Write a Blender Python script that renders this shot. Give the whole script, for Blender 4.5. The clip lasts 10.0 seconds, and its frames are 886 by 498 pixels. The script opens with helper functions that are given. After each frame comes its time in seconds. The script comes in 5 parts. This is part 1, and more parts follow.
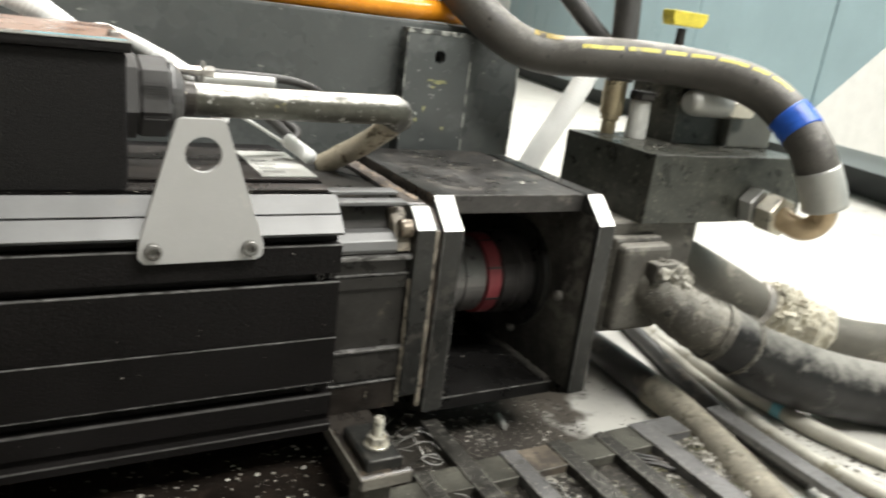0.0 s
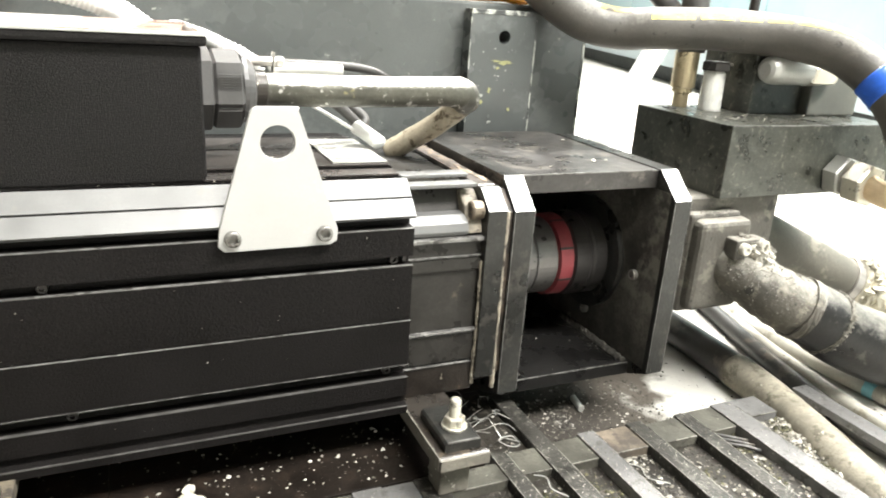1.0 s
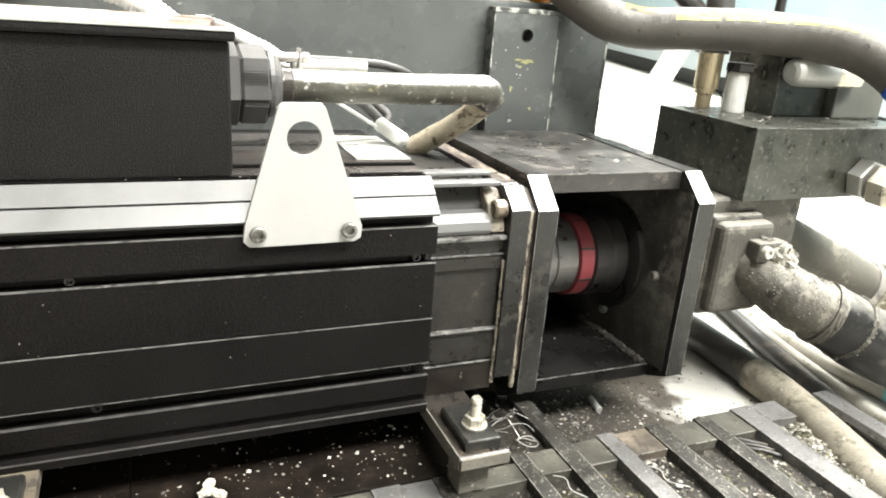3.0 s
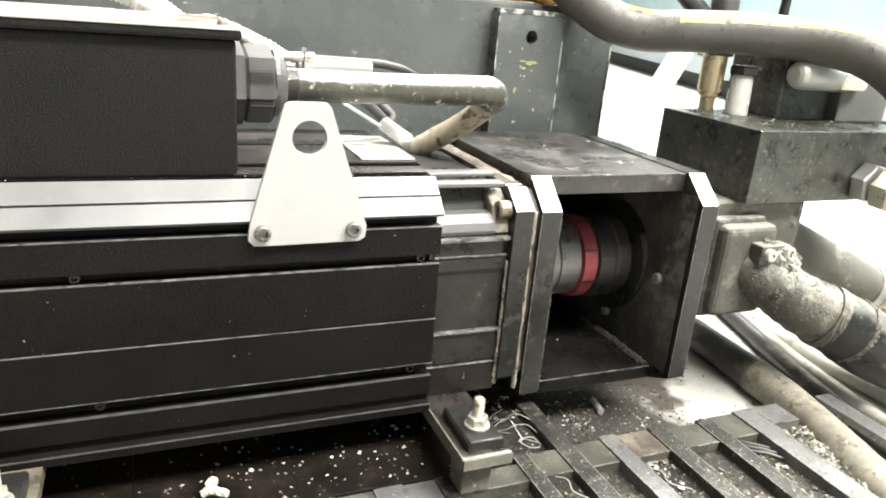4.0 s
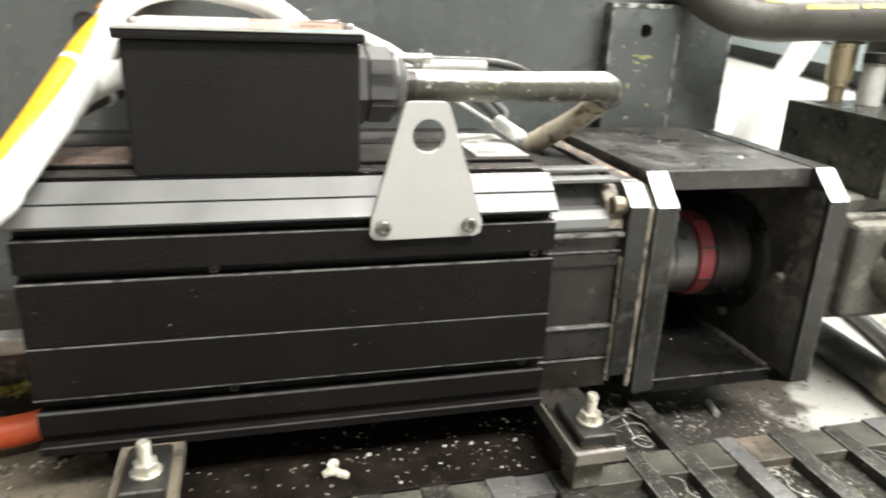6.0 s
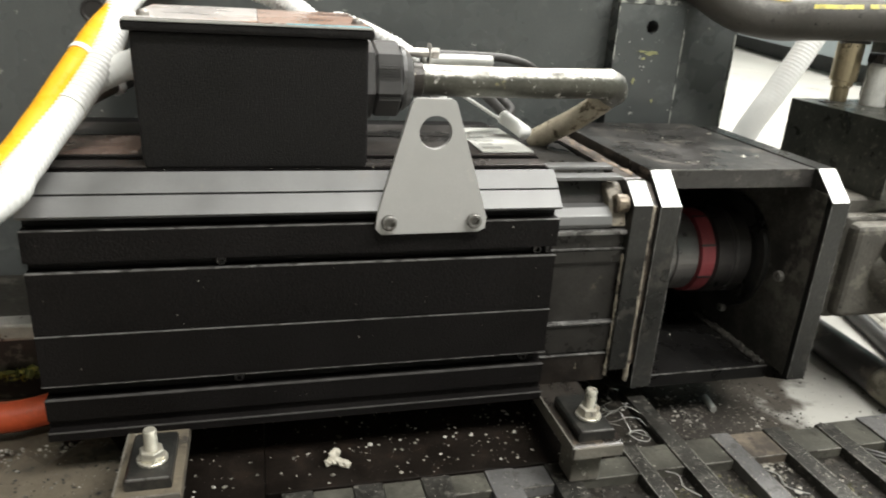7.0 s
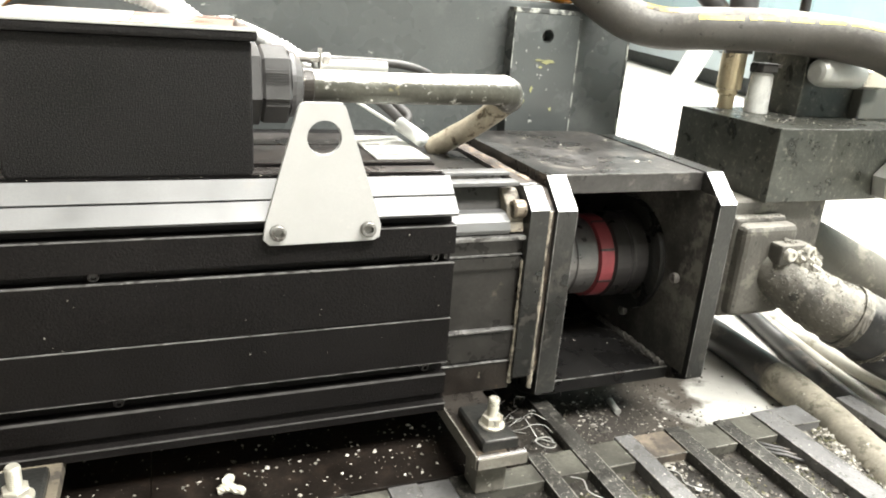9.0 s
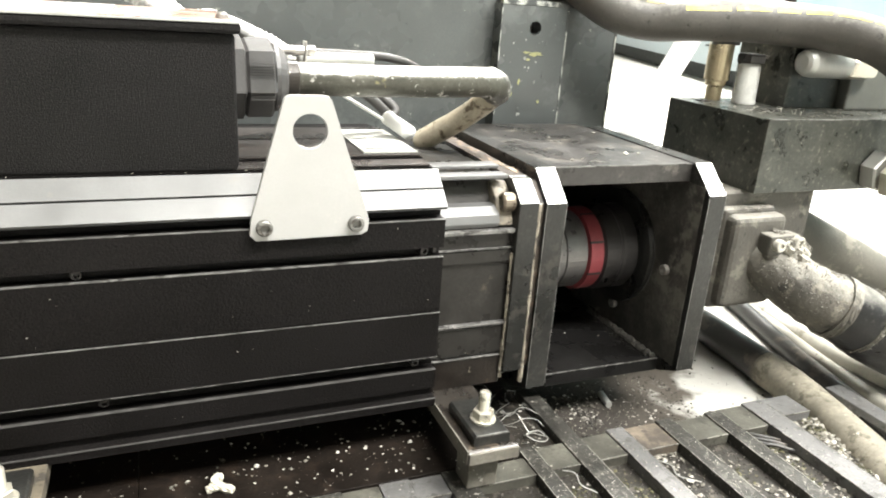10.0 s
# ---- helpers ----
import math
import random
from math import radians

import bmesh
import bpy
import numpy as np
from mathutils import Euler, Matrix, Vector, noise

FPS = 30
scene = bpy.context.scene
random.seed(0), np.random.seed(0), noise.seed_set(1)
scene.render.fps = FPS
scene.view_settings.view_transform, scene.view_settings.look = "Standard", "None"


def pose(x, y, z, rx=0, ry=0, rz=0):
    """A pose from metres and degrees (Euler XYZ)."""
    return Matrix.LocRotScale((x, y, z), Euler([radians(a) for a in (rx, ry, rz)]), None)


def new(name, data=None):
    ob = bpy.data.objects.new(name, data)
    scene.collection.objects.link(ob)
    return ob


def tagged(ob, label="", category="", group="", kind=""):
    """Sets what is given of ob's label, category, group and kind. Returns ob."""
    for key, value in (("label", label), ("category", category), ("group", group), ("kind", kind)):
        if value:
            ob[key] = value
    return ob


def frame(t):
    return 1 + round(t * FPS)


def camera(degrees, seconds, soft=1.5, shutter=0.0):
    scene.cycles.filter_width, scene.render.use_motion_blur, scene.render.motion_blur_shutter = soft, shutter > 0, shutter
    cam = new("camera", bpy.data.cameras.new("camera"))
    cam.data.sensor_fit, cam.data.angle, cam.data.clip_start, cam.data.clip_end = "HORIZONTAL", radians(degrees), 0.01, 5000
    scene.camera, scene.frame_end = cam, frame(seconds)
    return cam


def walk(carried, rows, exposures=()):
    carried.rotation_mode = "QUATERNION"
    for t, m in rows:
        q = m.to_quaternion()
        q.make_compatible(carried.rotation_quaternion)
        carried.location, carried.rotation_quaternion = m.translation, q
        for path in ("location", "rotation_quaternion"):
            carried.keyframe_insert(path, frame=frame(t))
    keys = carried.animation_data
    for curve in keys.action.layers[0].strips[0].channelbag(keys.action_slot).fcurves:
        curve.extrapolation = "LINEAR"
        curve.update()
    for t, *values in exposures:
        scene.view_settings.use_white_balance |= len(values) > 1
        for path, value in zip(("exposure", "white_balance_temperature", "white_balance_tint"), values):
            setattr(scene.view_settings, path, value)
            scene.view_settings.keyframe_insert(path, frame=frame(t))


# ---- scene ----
cam = camera(63.6, 10.0, soft=1.9, shutter=0.9)
walk(cam, [
    (0.0, pose(-0.2263, -0.5703, 0.4152, 72.44, -6.91, -27.81)),
    (0.5, pose(-0.2290, -0.5692, 0.4092, 72.07, -4.07, -24.66)),
    (1.0, pose(-0.2308, -0.5672, 0.4080, 71.05, -3.67, -23.34)),
    (1.5, pose(-0.2367, -0.5636, 0.4074, 71.01, -3.95, -22.73)),
    (2.0, pose(-0.2376, -0.5617, 0.4072, 70.80, -4.25, -22.80)),
    (2.5, pose(-0.2386, -0.5605, 0.4061, 70.79, -4.33, -22.85)),
    (3.0, pose(-0.2405, -0.5619, 0.4070, 70.83, -4.23, -22.22)),
    (4.5, pose(-0.2442, -0.5608, 0.4055, 70.93, -4.65, -22.07)),
    (5.0, pose(-0.2443, -0.5586, 0.4039, 70.92, -4.37, -21.84)),
    (5.5, pose(-0.2494, -0.5615, 0.4005, 70.82, -3.06, -19.54)),
    (6.0, pose(-0.2578, -0.5703, 0.4061, 70.36, -2.30, -14.16)),
    (6.2, pose(-0.2622, -0.5724, 0.4077, 70.24, -2.58, -13.08)),
    (7.3, pose(-0.2635, -0.5723, 0.4177, 69.11, -4.27, -15.10)),
    (7.5, pose(-0.2596, -0.5709, 0.4157, 69.43, -4.60, -17.10)),
    (8.0, pose(-0.2503, -0.5690, 0.4118, 69.37, -4.89, -20.00)),
    (8.5, pose(-0.2440, -0.5669, 0.4076, 69.88, -4.73, -20.90)),
    (9.0, pose(-0.2397, -0.5637, 0.4061, 70.80, -4.08, -20.56)),
    (9.5, pose(-0.2372, -0.5596, 0.4042, 70.24, -3.62, -21.09)),
    (10.0, pose(-0.2373, -0.5594, 0.4027, 70.52, -3.77, -21.57)),
], exposures=[(0.0, -0.58), (0.5, 0.26), (1.0, 0.68), (1.5, 0.68), (3.0, 0.65), (5.0, 0.64), (5.5, 0.57), (6.0, 0.19), (6.2, -0.16), (7.3, -0.66), (7.5, -0.28), (8.0, 0.37), (9.0, 0.55), (10.0, 0.56)])

# ---- light: a factory hall lit by ceiling panels ----
world = bpy.data.worlds.new("hall_air")
scene.world = world
world.use_nodes = True
world.node_tree.nodes["Background"].inputs[0].default_value = (0.80, 0.90, 1.0, 1)
world.node_tree.nodes["Background"].inputs[1].default_value = 0.25


def ceiling_panel_light(x, y, power, sx, sy):
    data = bpy.data.lights.new("ceiling_lamp", "AREA")
    data.shape, data.size, data.size_y, data.energy = "RECTANGLE", sx, sy, power
    data.color = (1.0, 0.98, 0.94)
    ob = new("ceiling_lamp", data)
    ob.location = (x, y, 4.2)
    return ob


for lx, ly, lw in ((0.8, -2.3, 360), (2.9, -1.8, 380), (1.2, 2.2, 330), (2.9, 2.8, 360), (5.0, 0.4, 360)):
    ceiling_panel_light(lx, ly, lw, 2.2, 1.0)


# ---- materials ----
def surf(name, base, rough=0.5, metal=0.0, var=0.25, scale=40.0, fine=400.0, bump=0.15, spot=None, spot_scale=25.0,
         spot_at=0.62, spot2=None, spot2_scale=120.0, spot2_at=0.68, gloss_var=0.12, spec=0.5):
    """Colour with broad and fine variation, worn or dusty spots, uneven gloss and fine relief, at world size."""
    m = bpy.data.materials.new(name)
    m.use_nodes = True
    nt = m.node_tree
    b = nt.nodes["Principled BSDF"]
    geo = nt.nodes.new("ShaderNodeNewGeometry")

    def noise_tex(s, detail=4.0, rough_=0.6):
        n = nt.nodes.new("ShaderNodeTexNoise")
        n.inputs["Scale"].default_value, n.inputs["Detail"].default_value, n.inputs["Roughness"].default_value = s, detail, rough_
        nt.links.new(geo.outputs["Position"], n.inputs["Vector"])
        return n.outputs["Fac"]

    def mix(fac, a, c, mode="MIX"):
        n = nt.nodes.new("ShaderNodeMix")
        n.data_type, n.blend_type = "RGBA", mode
        for sock, v in ((n.inputs[0], fac), (n.inputs[6], a), (n.inputs[7], c)):
            if hasattr(v, "default_value"):
                nt.links.new(v, sock)
            else:
                sock.default_value = v if isinstance(v, float) else (*v, 1)
        return n.outputs[2]

    def ramp(v, lo, hi, a=0.0, c=1.0):
        n = nt.nodes.new("ShaderNodeMapRange")
        n.inputs[1].default_value, n.inputs[2].default_value, n.inputs[3].default_value, n.inputs[4].default_value = lo, hi, a, c
        nt.links.new(v, n.inputs[0])
        return n.outputs[0]

    broad, grain = noise_tex(scale), noise_tex(fine, 2.0)
    dark, light = tuple(c * (1 - var) for c in base), tuple(min(1, c * (1 + var)) for c in base)
    col = mix(ramp(broad, 0.3, 0.7), dark, light)
    col = mix(ramp(grain, 0.35, 0.65, 0.0, 0.5), col, tuple(c * (1 - var * 0.8) for c in base))
    if spot:
        col = mix(ramp(noise_tex(spot_scale, 6.0, 0.7), spot_at, spot_at + 0.07), col, spot)
    if spot2:
        col = mix(ramp(noise_tex(spot2_scale, 3.0, 0.6), spot2_at, spot2_at + 0.04), col, spot2)
    nt.links.new(col, b.inputs["Base Color"])
    b.inputs["Metallic"].default_value = metal
    b.inputs["Specular IOR Level"].default_value = spec
    nt.links.new(ramp(broad, 0.3, 0.7, max(0.05, rough - gloss_var), min(1, rough + gloss_var)), b.inputs["Roughness"])
    if bump:
        bn = nt.nodes.new("ShaderNodeBump")
        bn.inputs["Strength"].default_value, bn.inputs["Distance"].default_value = bump, 0.001
        nt.links.new(grain, bn.inputs["Height"])
        nt.links.new(bn.outputs["Normal"], b.inputs["Normal"])
    return m


def dust_and_glare(m, colour, amount):
    """Pale patches on whatever faces up: loose dust, and glare painted into the colour."""
    nt = m.node_tree
    b = nt.nodes["Principled BSDF"]
    old = b.inputs["Base Color"].links[0].from_socket
    geo = nt.nodes.new("ShaderNodeNewGeometry")
    sep = nt.nodes.new("ShaderNodeSeparateXYZ")
    nz = nt.nodes.new("ShaderNodeTexNoise")
    nz.inputs["Scale"].default_value, nz.inputs["Detail"].default_value, nz.inputs["Roughness"].default_value = 55, 6, 0.7
    add = nt.nodes.new("ShaderNodeMath")
    add.operation = "MULTIPLY_ADD"
    add.inputs[1].default_value = 1.5
    rg = nt.nodes.new("ShaderNodeMapRange")
    rg.inputs[1].default_value, rg.inputs[2].default_value, rg.inputs[4].default_value = 1.15, 1.75, amount
    mx = nt.nodes.new("ShaderNodeMix")
    mx.data_type = "RGBA"
    nt.links.new(geo.outputs["Normal"], sep.inputs[0])
    nt.links.new(geo.outputs["Position"], nz.inputs["Vector"])
    nt.links.new(nz.outputs["Fac"], add.inputs[0])
    nt.links.new(sep.outputs[2], add.inputs[2])
    nt.links.new(add.outputs[0], rg.inputs[0])
    nt.links.new(rg.outputs[0], mx.inputs[0])
    nt.links.new(old, mx.inputs[6])
    mx.inputs[7].default_value = (*colour, 1)
    nt.links.new(mx.outputs[2], b.inputs["Base Color"])
    return m


def pieces(name, steps):
    """Loose crumbs, each one of its own shade."""
    m = bpy.data.materials.new(name)
    m.use_nodes = True
    nt = m.node_tree
    b = nt.nodes["Principled BSDF"]
    geo = nt.nodes.new("ShaderNodeNewGeometry")
    rp = nt.nodes.new("ShaderNodeValToRGB")
    while len(rp.color_ramp.elements) < len(steps):
        rp.color_ramp.elements.new(0.5)
    for e, (at, c) in zip(rp.color_ramp.elements, steps):
        e.position, e.color = at, (*c, 1)
    nt.links.new(geo.outputs["Random Per Island"], rp.inputs[0])
    nt.links.new(rp.outputs[0], b.inputs["Base Color"])
    b.inputs["Roughness"].default_value = 0.8
    return m


M_ANOD = surf("black_anodised_aluminium", (0.0042, 0.0036, 0.0034), 0.55, 0.0, 0.6, 12, 520, 0.6, spot=(0.0105, 0.0088, 0.0082), spot_scale=800, spot_at=0.50, spot2=(0.13, 0.12, 0.11), spot2_scale=190, spot2_at=0.80, spec=0.16)
M_CHAMFER = surf("bare_brushed_aluminium", (0.155, 0.155, 0.152), 0.42, 0.4, 0.12, 18, 600, 0.08, spot=(0.165, 0.16, 0.15), spot_scale=30, spot_at=0.62)
M_EDGE = surf("patchy_bright_edge", (0.20, 0.195, 0.185), 0.42, 0.4, 0.6, 70, 500, 0.2, spot=(0.055, 0.052, 0.048), spot_scale=75, spot_at=0.53)
M_LIP = surf("dull_dark_lip", (0.075, 0.072, 0.068), 0.5, 0.2, 0.4, 60, 400, 0.2)
M_SHIELD = surf("smooth_black_casting", (0.030, 0.028, 0.025), 0.33, 0.25, 0.45, 22, 300, 0.15, spot=(0.10, 0.085, 0.065), spot_scale=20, spot_at=0.60)
M_TOPFIN = surf("dusty_fin_brown_reflection", (0.038, 0.033, 0.030), 0.32, 0.1, 0.35, 14, 300, 0.1, spot=(0.095, 0.080, 0.072), spot_scale=22, spot_at=0.57, spot2=(0.5, 0.48, 0.45), spot2_scale=110, spot2_at=0.77)
M_BOX = surf("black_textured_box_paint", (0.0040, 0.0035, 0.0033), 0.60, 0.0, 0.6, 20, 700, 0.7, spot=(0.0190, 0.0172, 0.0160), spot_scale=800, spot_at=0.51, spot2=(0.15, 0.14, 0.13), spot2_scale=190, spot2_at=0.80, spec=0.22)
M_LID = surf("dusty_lid_reflection", (0.46, 0.43, 0.41), 0.25, 0.0, 0.15, 15, 300, 0.1, spot=(0.35, 0.20, 0.14), spot_scale=20, spot_at=0.6)
M_REDREFLECT = surf("red_brown_reflection", (0.27, 0.185, 0.15), 0.28, 0.0, 0.35, 25, 250, 0.1, spot=(0.50, 0.44, 0.40), spot_scale=30, spot_at=0.58)
M_CYAN = surf("cyan_strip", (0.22, 0.50, 0.58), 0.35, 0.0, 0.2)
M_BRACKET = surf("pale_zinc_plate", (0.43, 0.425, 0.41), 0.42, 0.15, 0.07, 20, 500, 0.06, spot=(0.52, 0.50, 0.46), spot_scale=16, spot_at=0.63)
M_STEEL = surf("plain_steel", (0.42, 0.40, 0.37), 0.38, 0.7, 0.25, 60, 500, 0.15, spot=(0.22, 0.16, 0.10), spot_scale=45, spot_at=0.6)
M_BOLTGREY = surf("dull_grey_bolt_steel", (0.20, 0.195, 0.18), 0.4, 0.4, 0.3, 90, 500, 0.15, spot=(0.07, 0.062, 0.052), spot_scale=140, spot_at=0.55)
M_ZINC = surf("yellow_zinc_steel", (0.62, 0.59, 0.50), 0.34, 0.6, 0.15, 60, 500, 0.1, spot=(0.35, 0.28, 0.16), spot_scale=70, spot_at=0.62)
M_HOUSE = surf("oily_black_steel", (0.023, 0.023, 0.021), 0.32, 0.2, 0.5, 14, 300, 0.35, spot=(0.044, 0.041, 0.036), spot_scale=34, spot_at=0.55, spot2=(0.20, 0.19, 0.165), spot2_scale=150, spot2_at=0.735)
M_TOPSHEEN = surf("scuffed_steel_sheen_top", (0.046, 0.043, 0.040), 0.33, 0.25, 0.5, 26, 220, 0.25, spot=(0.12, 0.11, 0.095), spot_scale=32, spot_at=0.54, spot2=(0.40, 0.38, 0.34), spot2_scale=120, spot2_at=0.75)
M_HOUSELOW = surf("darker_black_steel", (0.012, 0.0115, 0.011), 0.30, 0.1, 0.5, 16, 260, 0.2, spot=(0.030, 0.028, 0.024), spot_scale=14, spot_at=0.60, spot2=(0.20, 0.19, 0.17), spot2_scale=130, spot2_at=0.76)
M_MILLED = surf("milled_steel_chamfer", (0.50, 0.50, 0.48), 0.35, 0.7, 0.12, 40, 400, 0.1, spot=(0.25, 0.24, 0.22), spot_scale=50, spot_at=0.64)
M_RUSTSEAM = surf("rust_and_grease_seam", (0.23, 0.175, 0.125), 0.7, 0.0, 0.5, 30, 300, 0.4, spot=(0.09, 0.07, 0.055), spot_scale=18, spot_at=0.52)
M_GREYIRON = dust_and_glare(surf("dusty_grey_cast_iron", (0.085, 0.079, 0.067), 0.62, 0.05, 0.40, 18, 260, 0.6, spot=(0.155, 0.145, 0.12), spot_scale=34, spot_at=0.55, spot2=(0.035, 0.032, 0.028), spot2_scale=45, spot2_at=0.62), (0.42, 0.40, 0.35), 0.5)
M_VALVEGREY = surf("grey_painted_casting", (0.095, 0.096, 0.082), 0.5, 0.0, 0.25, 20, 250, 0.2, spot=(0.06, 0.058, 0.05), spot_scale=18, spot_at=0.58)
M_CRUST = surf("crusted_white_deposit", (0.50, 0.48, 0.42), 0.85, 0.0, 0.35, 60, 200, 0.8, spot=(0.26, 0.24, 0.19), spot_scale=60, spot_at=0.54)
M_BLOCK = surf("black_oxide_manifold", (0.050, 0.052, 0.043), 0.34, 0.2, 0.6, 30, 300, 0.5, spot=(0.125, 0.122, 0.098), spot_scale=120, spot_at=0.57, spot2=(0.36, 0.35, 0.30), spot2_scale=170, spot2_at=0.71)
M_RUBBER = surf("black_rubber_hose", (0.045, 0.043, 0.040), 0.42, 0.0, 0.3, 20, 300, 0.3, spot=(0.11, 0.095, 0.08), spot_scale=14, spot_at=0.56)
M_ELBOW = dust_and_glare(surf("crusted_grey_elbow", (0.085, 0.078, 0.064), 0.75, 0.0, 0.45, 25, 220, 0.8, spot=(0.17, 0.155, 0.125), spot_scale=40, spot_at=0.54, spot2=(0.035, 0.032, 0.027), spot2_scale=55, spot2_at=0.60), (0.50, 0.48, 0.42), 0.60)
M_GREYRUBBER = surf("dusty_grey_rubber", (0.105, 0.098, 0.080), 0.6, 0.0, 0.3, 18, 250, 0.3, spot=(0.20, 0.185, 0.15), spot_scale=14, spot_at=0.54)
# Upper side is paled by dust and by a highlight painted in.
M_DUSTRUBBER = dust_and_glare(surf("dusty_rubber_glare_top", (0.012, 0.0115, 0.011), 0.38, 0.0, 0.4, 18, 250, 0.3, spot=(0.060, 0.056, 0.050), spot_scale=26, spot_at=0.57, spot2=(0.30, 0.28, 0.24), spot2_scale=90, spot2_at=0.72, spec=0.28), (0.42, 0.405, 0.36), 0.55)
# The broad glare along this hose's top is painted in with the dust.
M_RUBBERBROWN = dust_and_glare(surf("brown_rubber_glare_top", (0.080, 0.074, 0.065), 0.55, 0.0, 0.3, 18, 300, 0.25, spot=(0.10, 0.092, 0.080), spot_scale=26, spot_at=0.60, spot2=(0.022, 0.019, 0.017), spot2_scale=60, spot2_at=0.66), (0.36, 0.34, 0.30), 0.55)
M_YELLOW = surf("yellow_print", (0.72, 0.60, 0.07), 0.5, 0.0, 0.25, 60, 300, 0.1, spot=(0.40, 0.34, 0.14), spot_scale=90, spot_at=0.62)
M_PALEPRINT = surf("faded_print", (0.66, 0.58, 0.12), 0.5, 0.0, 0.35, 90, 300, 0.1, spot=(0.30, 0.27, 0.17), spot_scale=120, spot_at=0.56)
M_SMEAR = surf("brown_yellow_smear", (0.40, 0.30, 0.08), 0.5, 0.0, 0.4, 50, 300, 0.1, spot=(0.08, 0.07, 0.055), spot_scale=60, spot_at=0.50)
M_BLUETAPE = surf("blue_tape", (0.02, 0.11, 0.55), 0.4, 0.0, 0.25, 60, 300, 0.25)
M_FERRULE = surf("grey_zinc_ferrule", (0.46, 0.46, 0.43), 0.45, 0.4, 0.12, 40)
M_BRASS = surf("brass", (0.56, 0.475, 0.32), 0.36, 0.7, 0.2, 50, 400, 0.1, spot=(0.30, 0.23, 0.13), spot_scale=60, spot_at=0.6)
M_PALETUBE = surf("pale_brown_plated_tube", (0.50, 0.38, 0.24), 0.36, 0.4, 0.2, 40)
M_CABINET = surf("dark_green_black_cabinet", (0.082, 0.089, 0.086), 0.28, 0.0, 0.25, 6, 400, 0.1, spot=(0.110, 0.117, 0.113), spot_scale=7, spot_at=0.56, spot2=(0.36, 0.37, 0.33), spot2_scale=95, spot2_at=0.705)
M_EDGEWORN = surf("chipped_paint_edge", (0.40, 0.41, 0.37), 0.6, 0.1, 0.4, 60, 300, 0.3, spot=(0.055, 0.058, 0.056), spot_scale=45, spot_at=0.45)
M_OLIVE = surf("olive_paint_smear", (0.30, 0.30, 0.14), 0.6, 0.0, 0.3, 80)
M_TEAL = surf("teal_painted_sheet", (0.30, 0.41, 0.44), 0.45, 0.0, 0.10, 3, 120, 0.05, spot=(0.24, 0.34, 0.37), spot_scale=2, spot_at=0.6)
M_LEDGE = surf("pale_blue_grey_sheet", (0.34, 0.395, 0.415), 0.45, 0.0, 0.08, 3, 120, 0.05)
M_DARKKICK = surf("dark_kick_sheet", (0.03, 0.035, 0.035), 0.6)
M_CONCRETE = surf("pale_dusty_concrete", (0.48, 0.47, 0.43), 0.75, 0.0, 0.10, 3, 90, 0.3, spot=(0.33, 0.315, 0.275), spot_scale=7, spot_at=0.60, spot2=(0.18, 0.165, 0.14), spot2_scale=60, spot2_at=0.74)


def stain(m, centre, reach, colour, soft=0.5, wobble=0.35):
    """An oil stain with an uneven rim on a floor's material."""
    nt = m.node_tree
    b = nt.nodes["Principled BSDF"]
    old = b.inputs["Base Color"].links[0].from_socket
    geo = nt.nodes.new("ShaderNodeNewGeometry")
    mp = nt.nodes.new("ShaderNodeMapping")
    mp.inputs["Location"].default_value = [-c / r for c, r in zip(centre, reach)]
    mp.inputs["Scale"].default_value = [1 / r for r in reach]
    ln = nt.nodes.new("ShaderNodeVectorMath")
    ln.operation = "LENGTH"
    nz = nt.nodes.new("ShaderNodeTexNoise")
    nz.inputs["Scale"].default_value, nz.inputs["Detail"].default_value = 22, 6
    add = nt.nodes.new("ShaderNodeMath")
    add.operation = "MULTIPLY_ADD"
    add.inputs[1].default_value = wobble * 2
    rg = nt.nodes.new("ShaderNodeMapRange")
    rg.inputs[1].default_value, rg.inputs[2].default_value, rg.inputs[3].default_value, rg.inputs[4].default_value = 1.0 + wobble, 1.0 + wobble - soft, 0.0, 1.0
    mx = nt.nodes.new("ShaderNodeMix")
    mx.data_type = "RGBA"
    nt.links.new(geo.outputs["Position"], mp.inputs["Vector"])
    nt.links.new(mp.outputs["Vector"], ln.inputs[0])
    nt.links.new(geo.outputs["Position"], nz.inputs["Vector"])
    nt.links.new(nz.outputs["Fac"], add.inputs[0])
    nt.links.new(ln.outputs["Value"], add.inputs[2])
    nt.links.new(add.outputs[0], rg.inputs[0])
    nt.links.new(rg.outputs[0], mx.inputs[0])
    nt.links.new(old, mx.inputs[6])
    mx.inputs[7].default_value = (*colour, 1)
    nt.links.new(mx.outputs[2], b.inputs["Base Color"])


stain(M_CONCRETE, (0.14, 0.24, -0.06), (0.335, 0.250, 1.0), (0.066, 0.056, 0.044), 0.12)
stain(M_CONCRETE, (0.20, 0.00, -0.06), (0.18, 0.13, 1.0), (0.052, 0.044, 0.034), 0.20)
stain(M_CONCRETE, (0.14, 0.04, -0.06), (0.17, 0.16, 1.0), (0.028, 0.023, 0.018), 0.40)
M_OILFLOOR = surf("oil_soaked_dirt", (0.022, 0.019, 0.015), 0.45, 0.0, 0.5, 25, 200, 0.5, spot=(0.075, 0.068, 0.055), spot_scale=60, spot_at=0.56)
M_BASE = surf("oily_brown_base_plate", (0.0105, 0.0076, 0.0057), 0.5, 0.0, 0.7, 16, 180, 0.5, spot=(0.017, 0.0115, 0.0080), spot_scale=32, spot_at=0.55, spot2=(0.22, 0.20, 0.17), spot2_scale=210, spot2_at=0.725, spec=0.22)
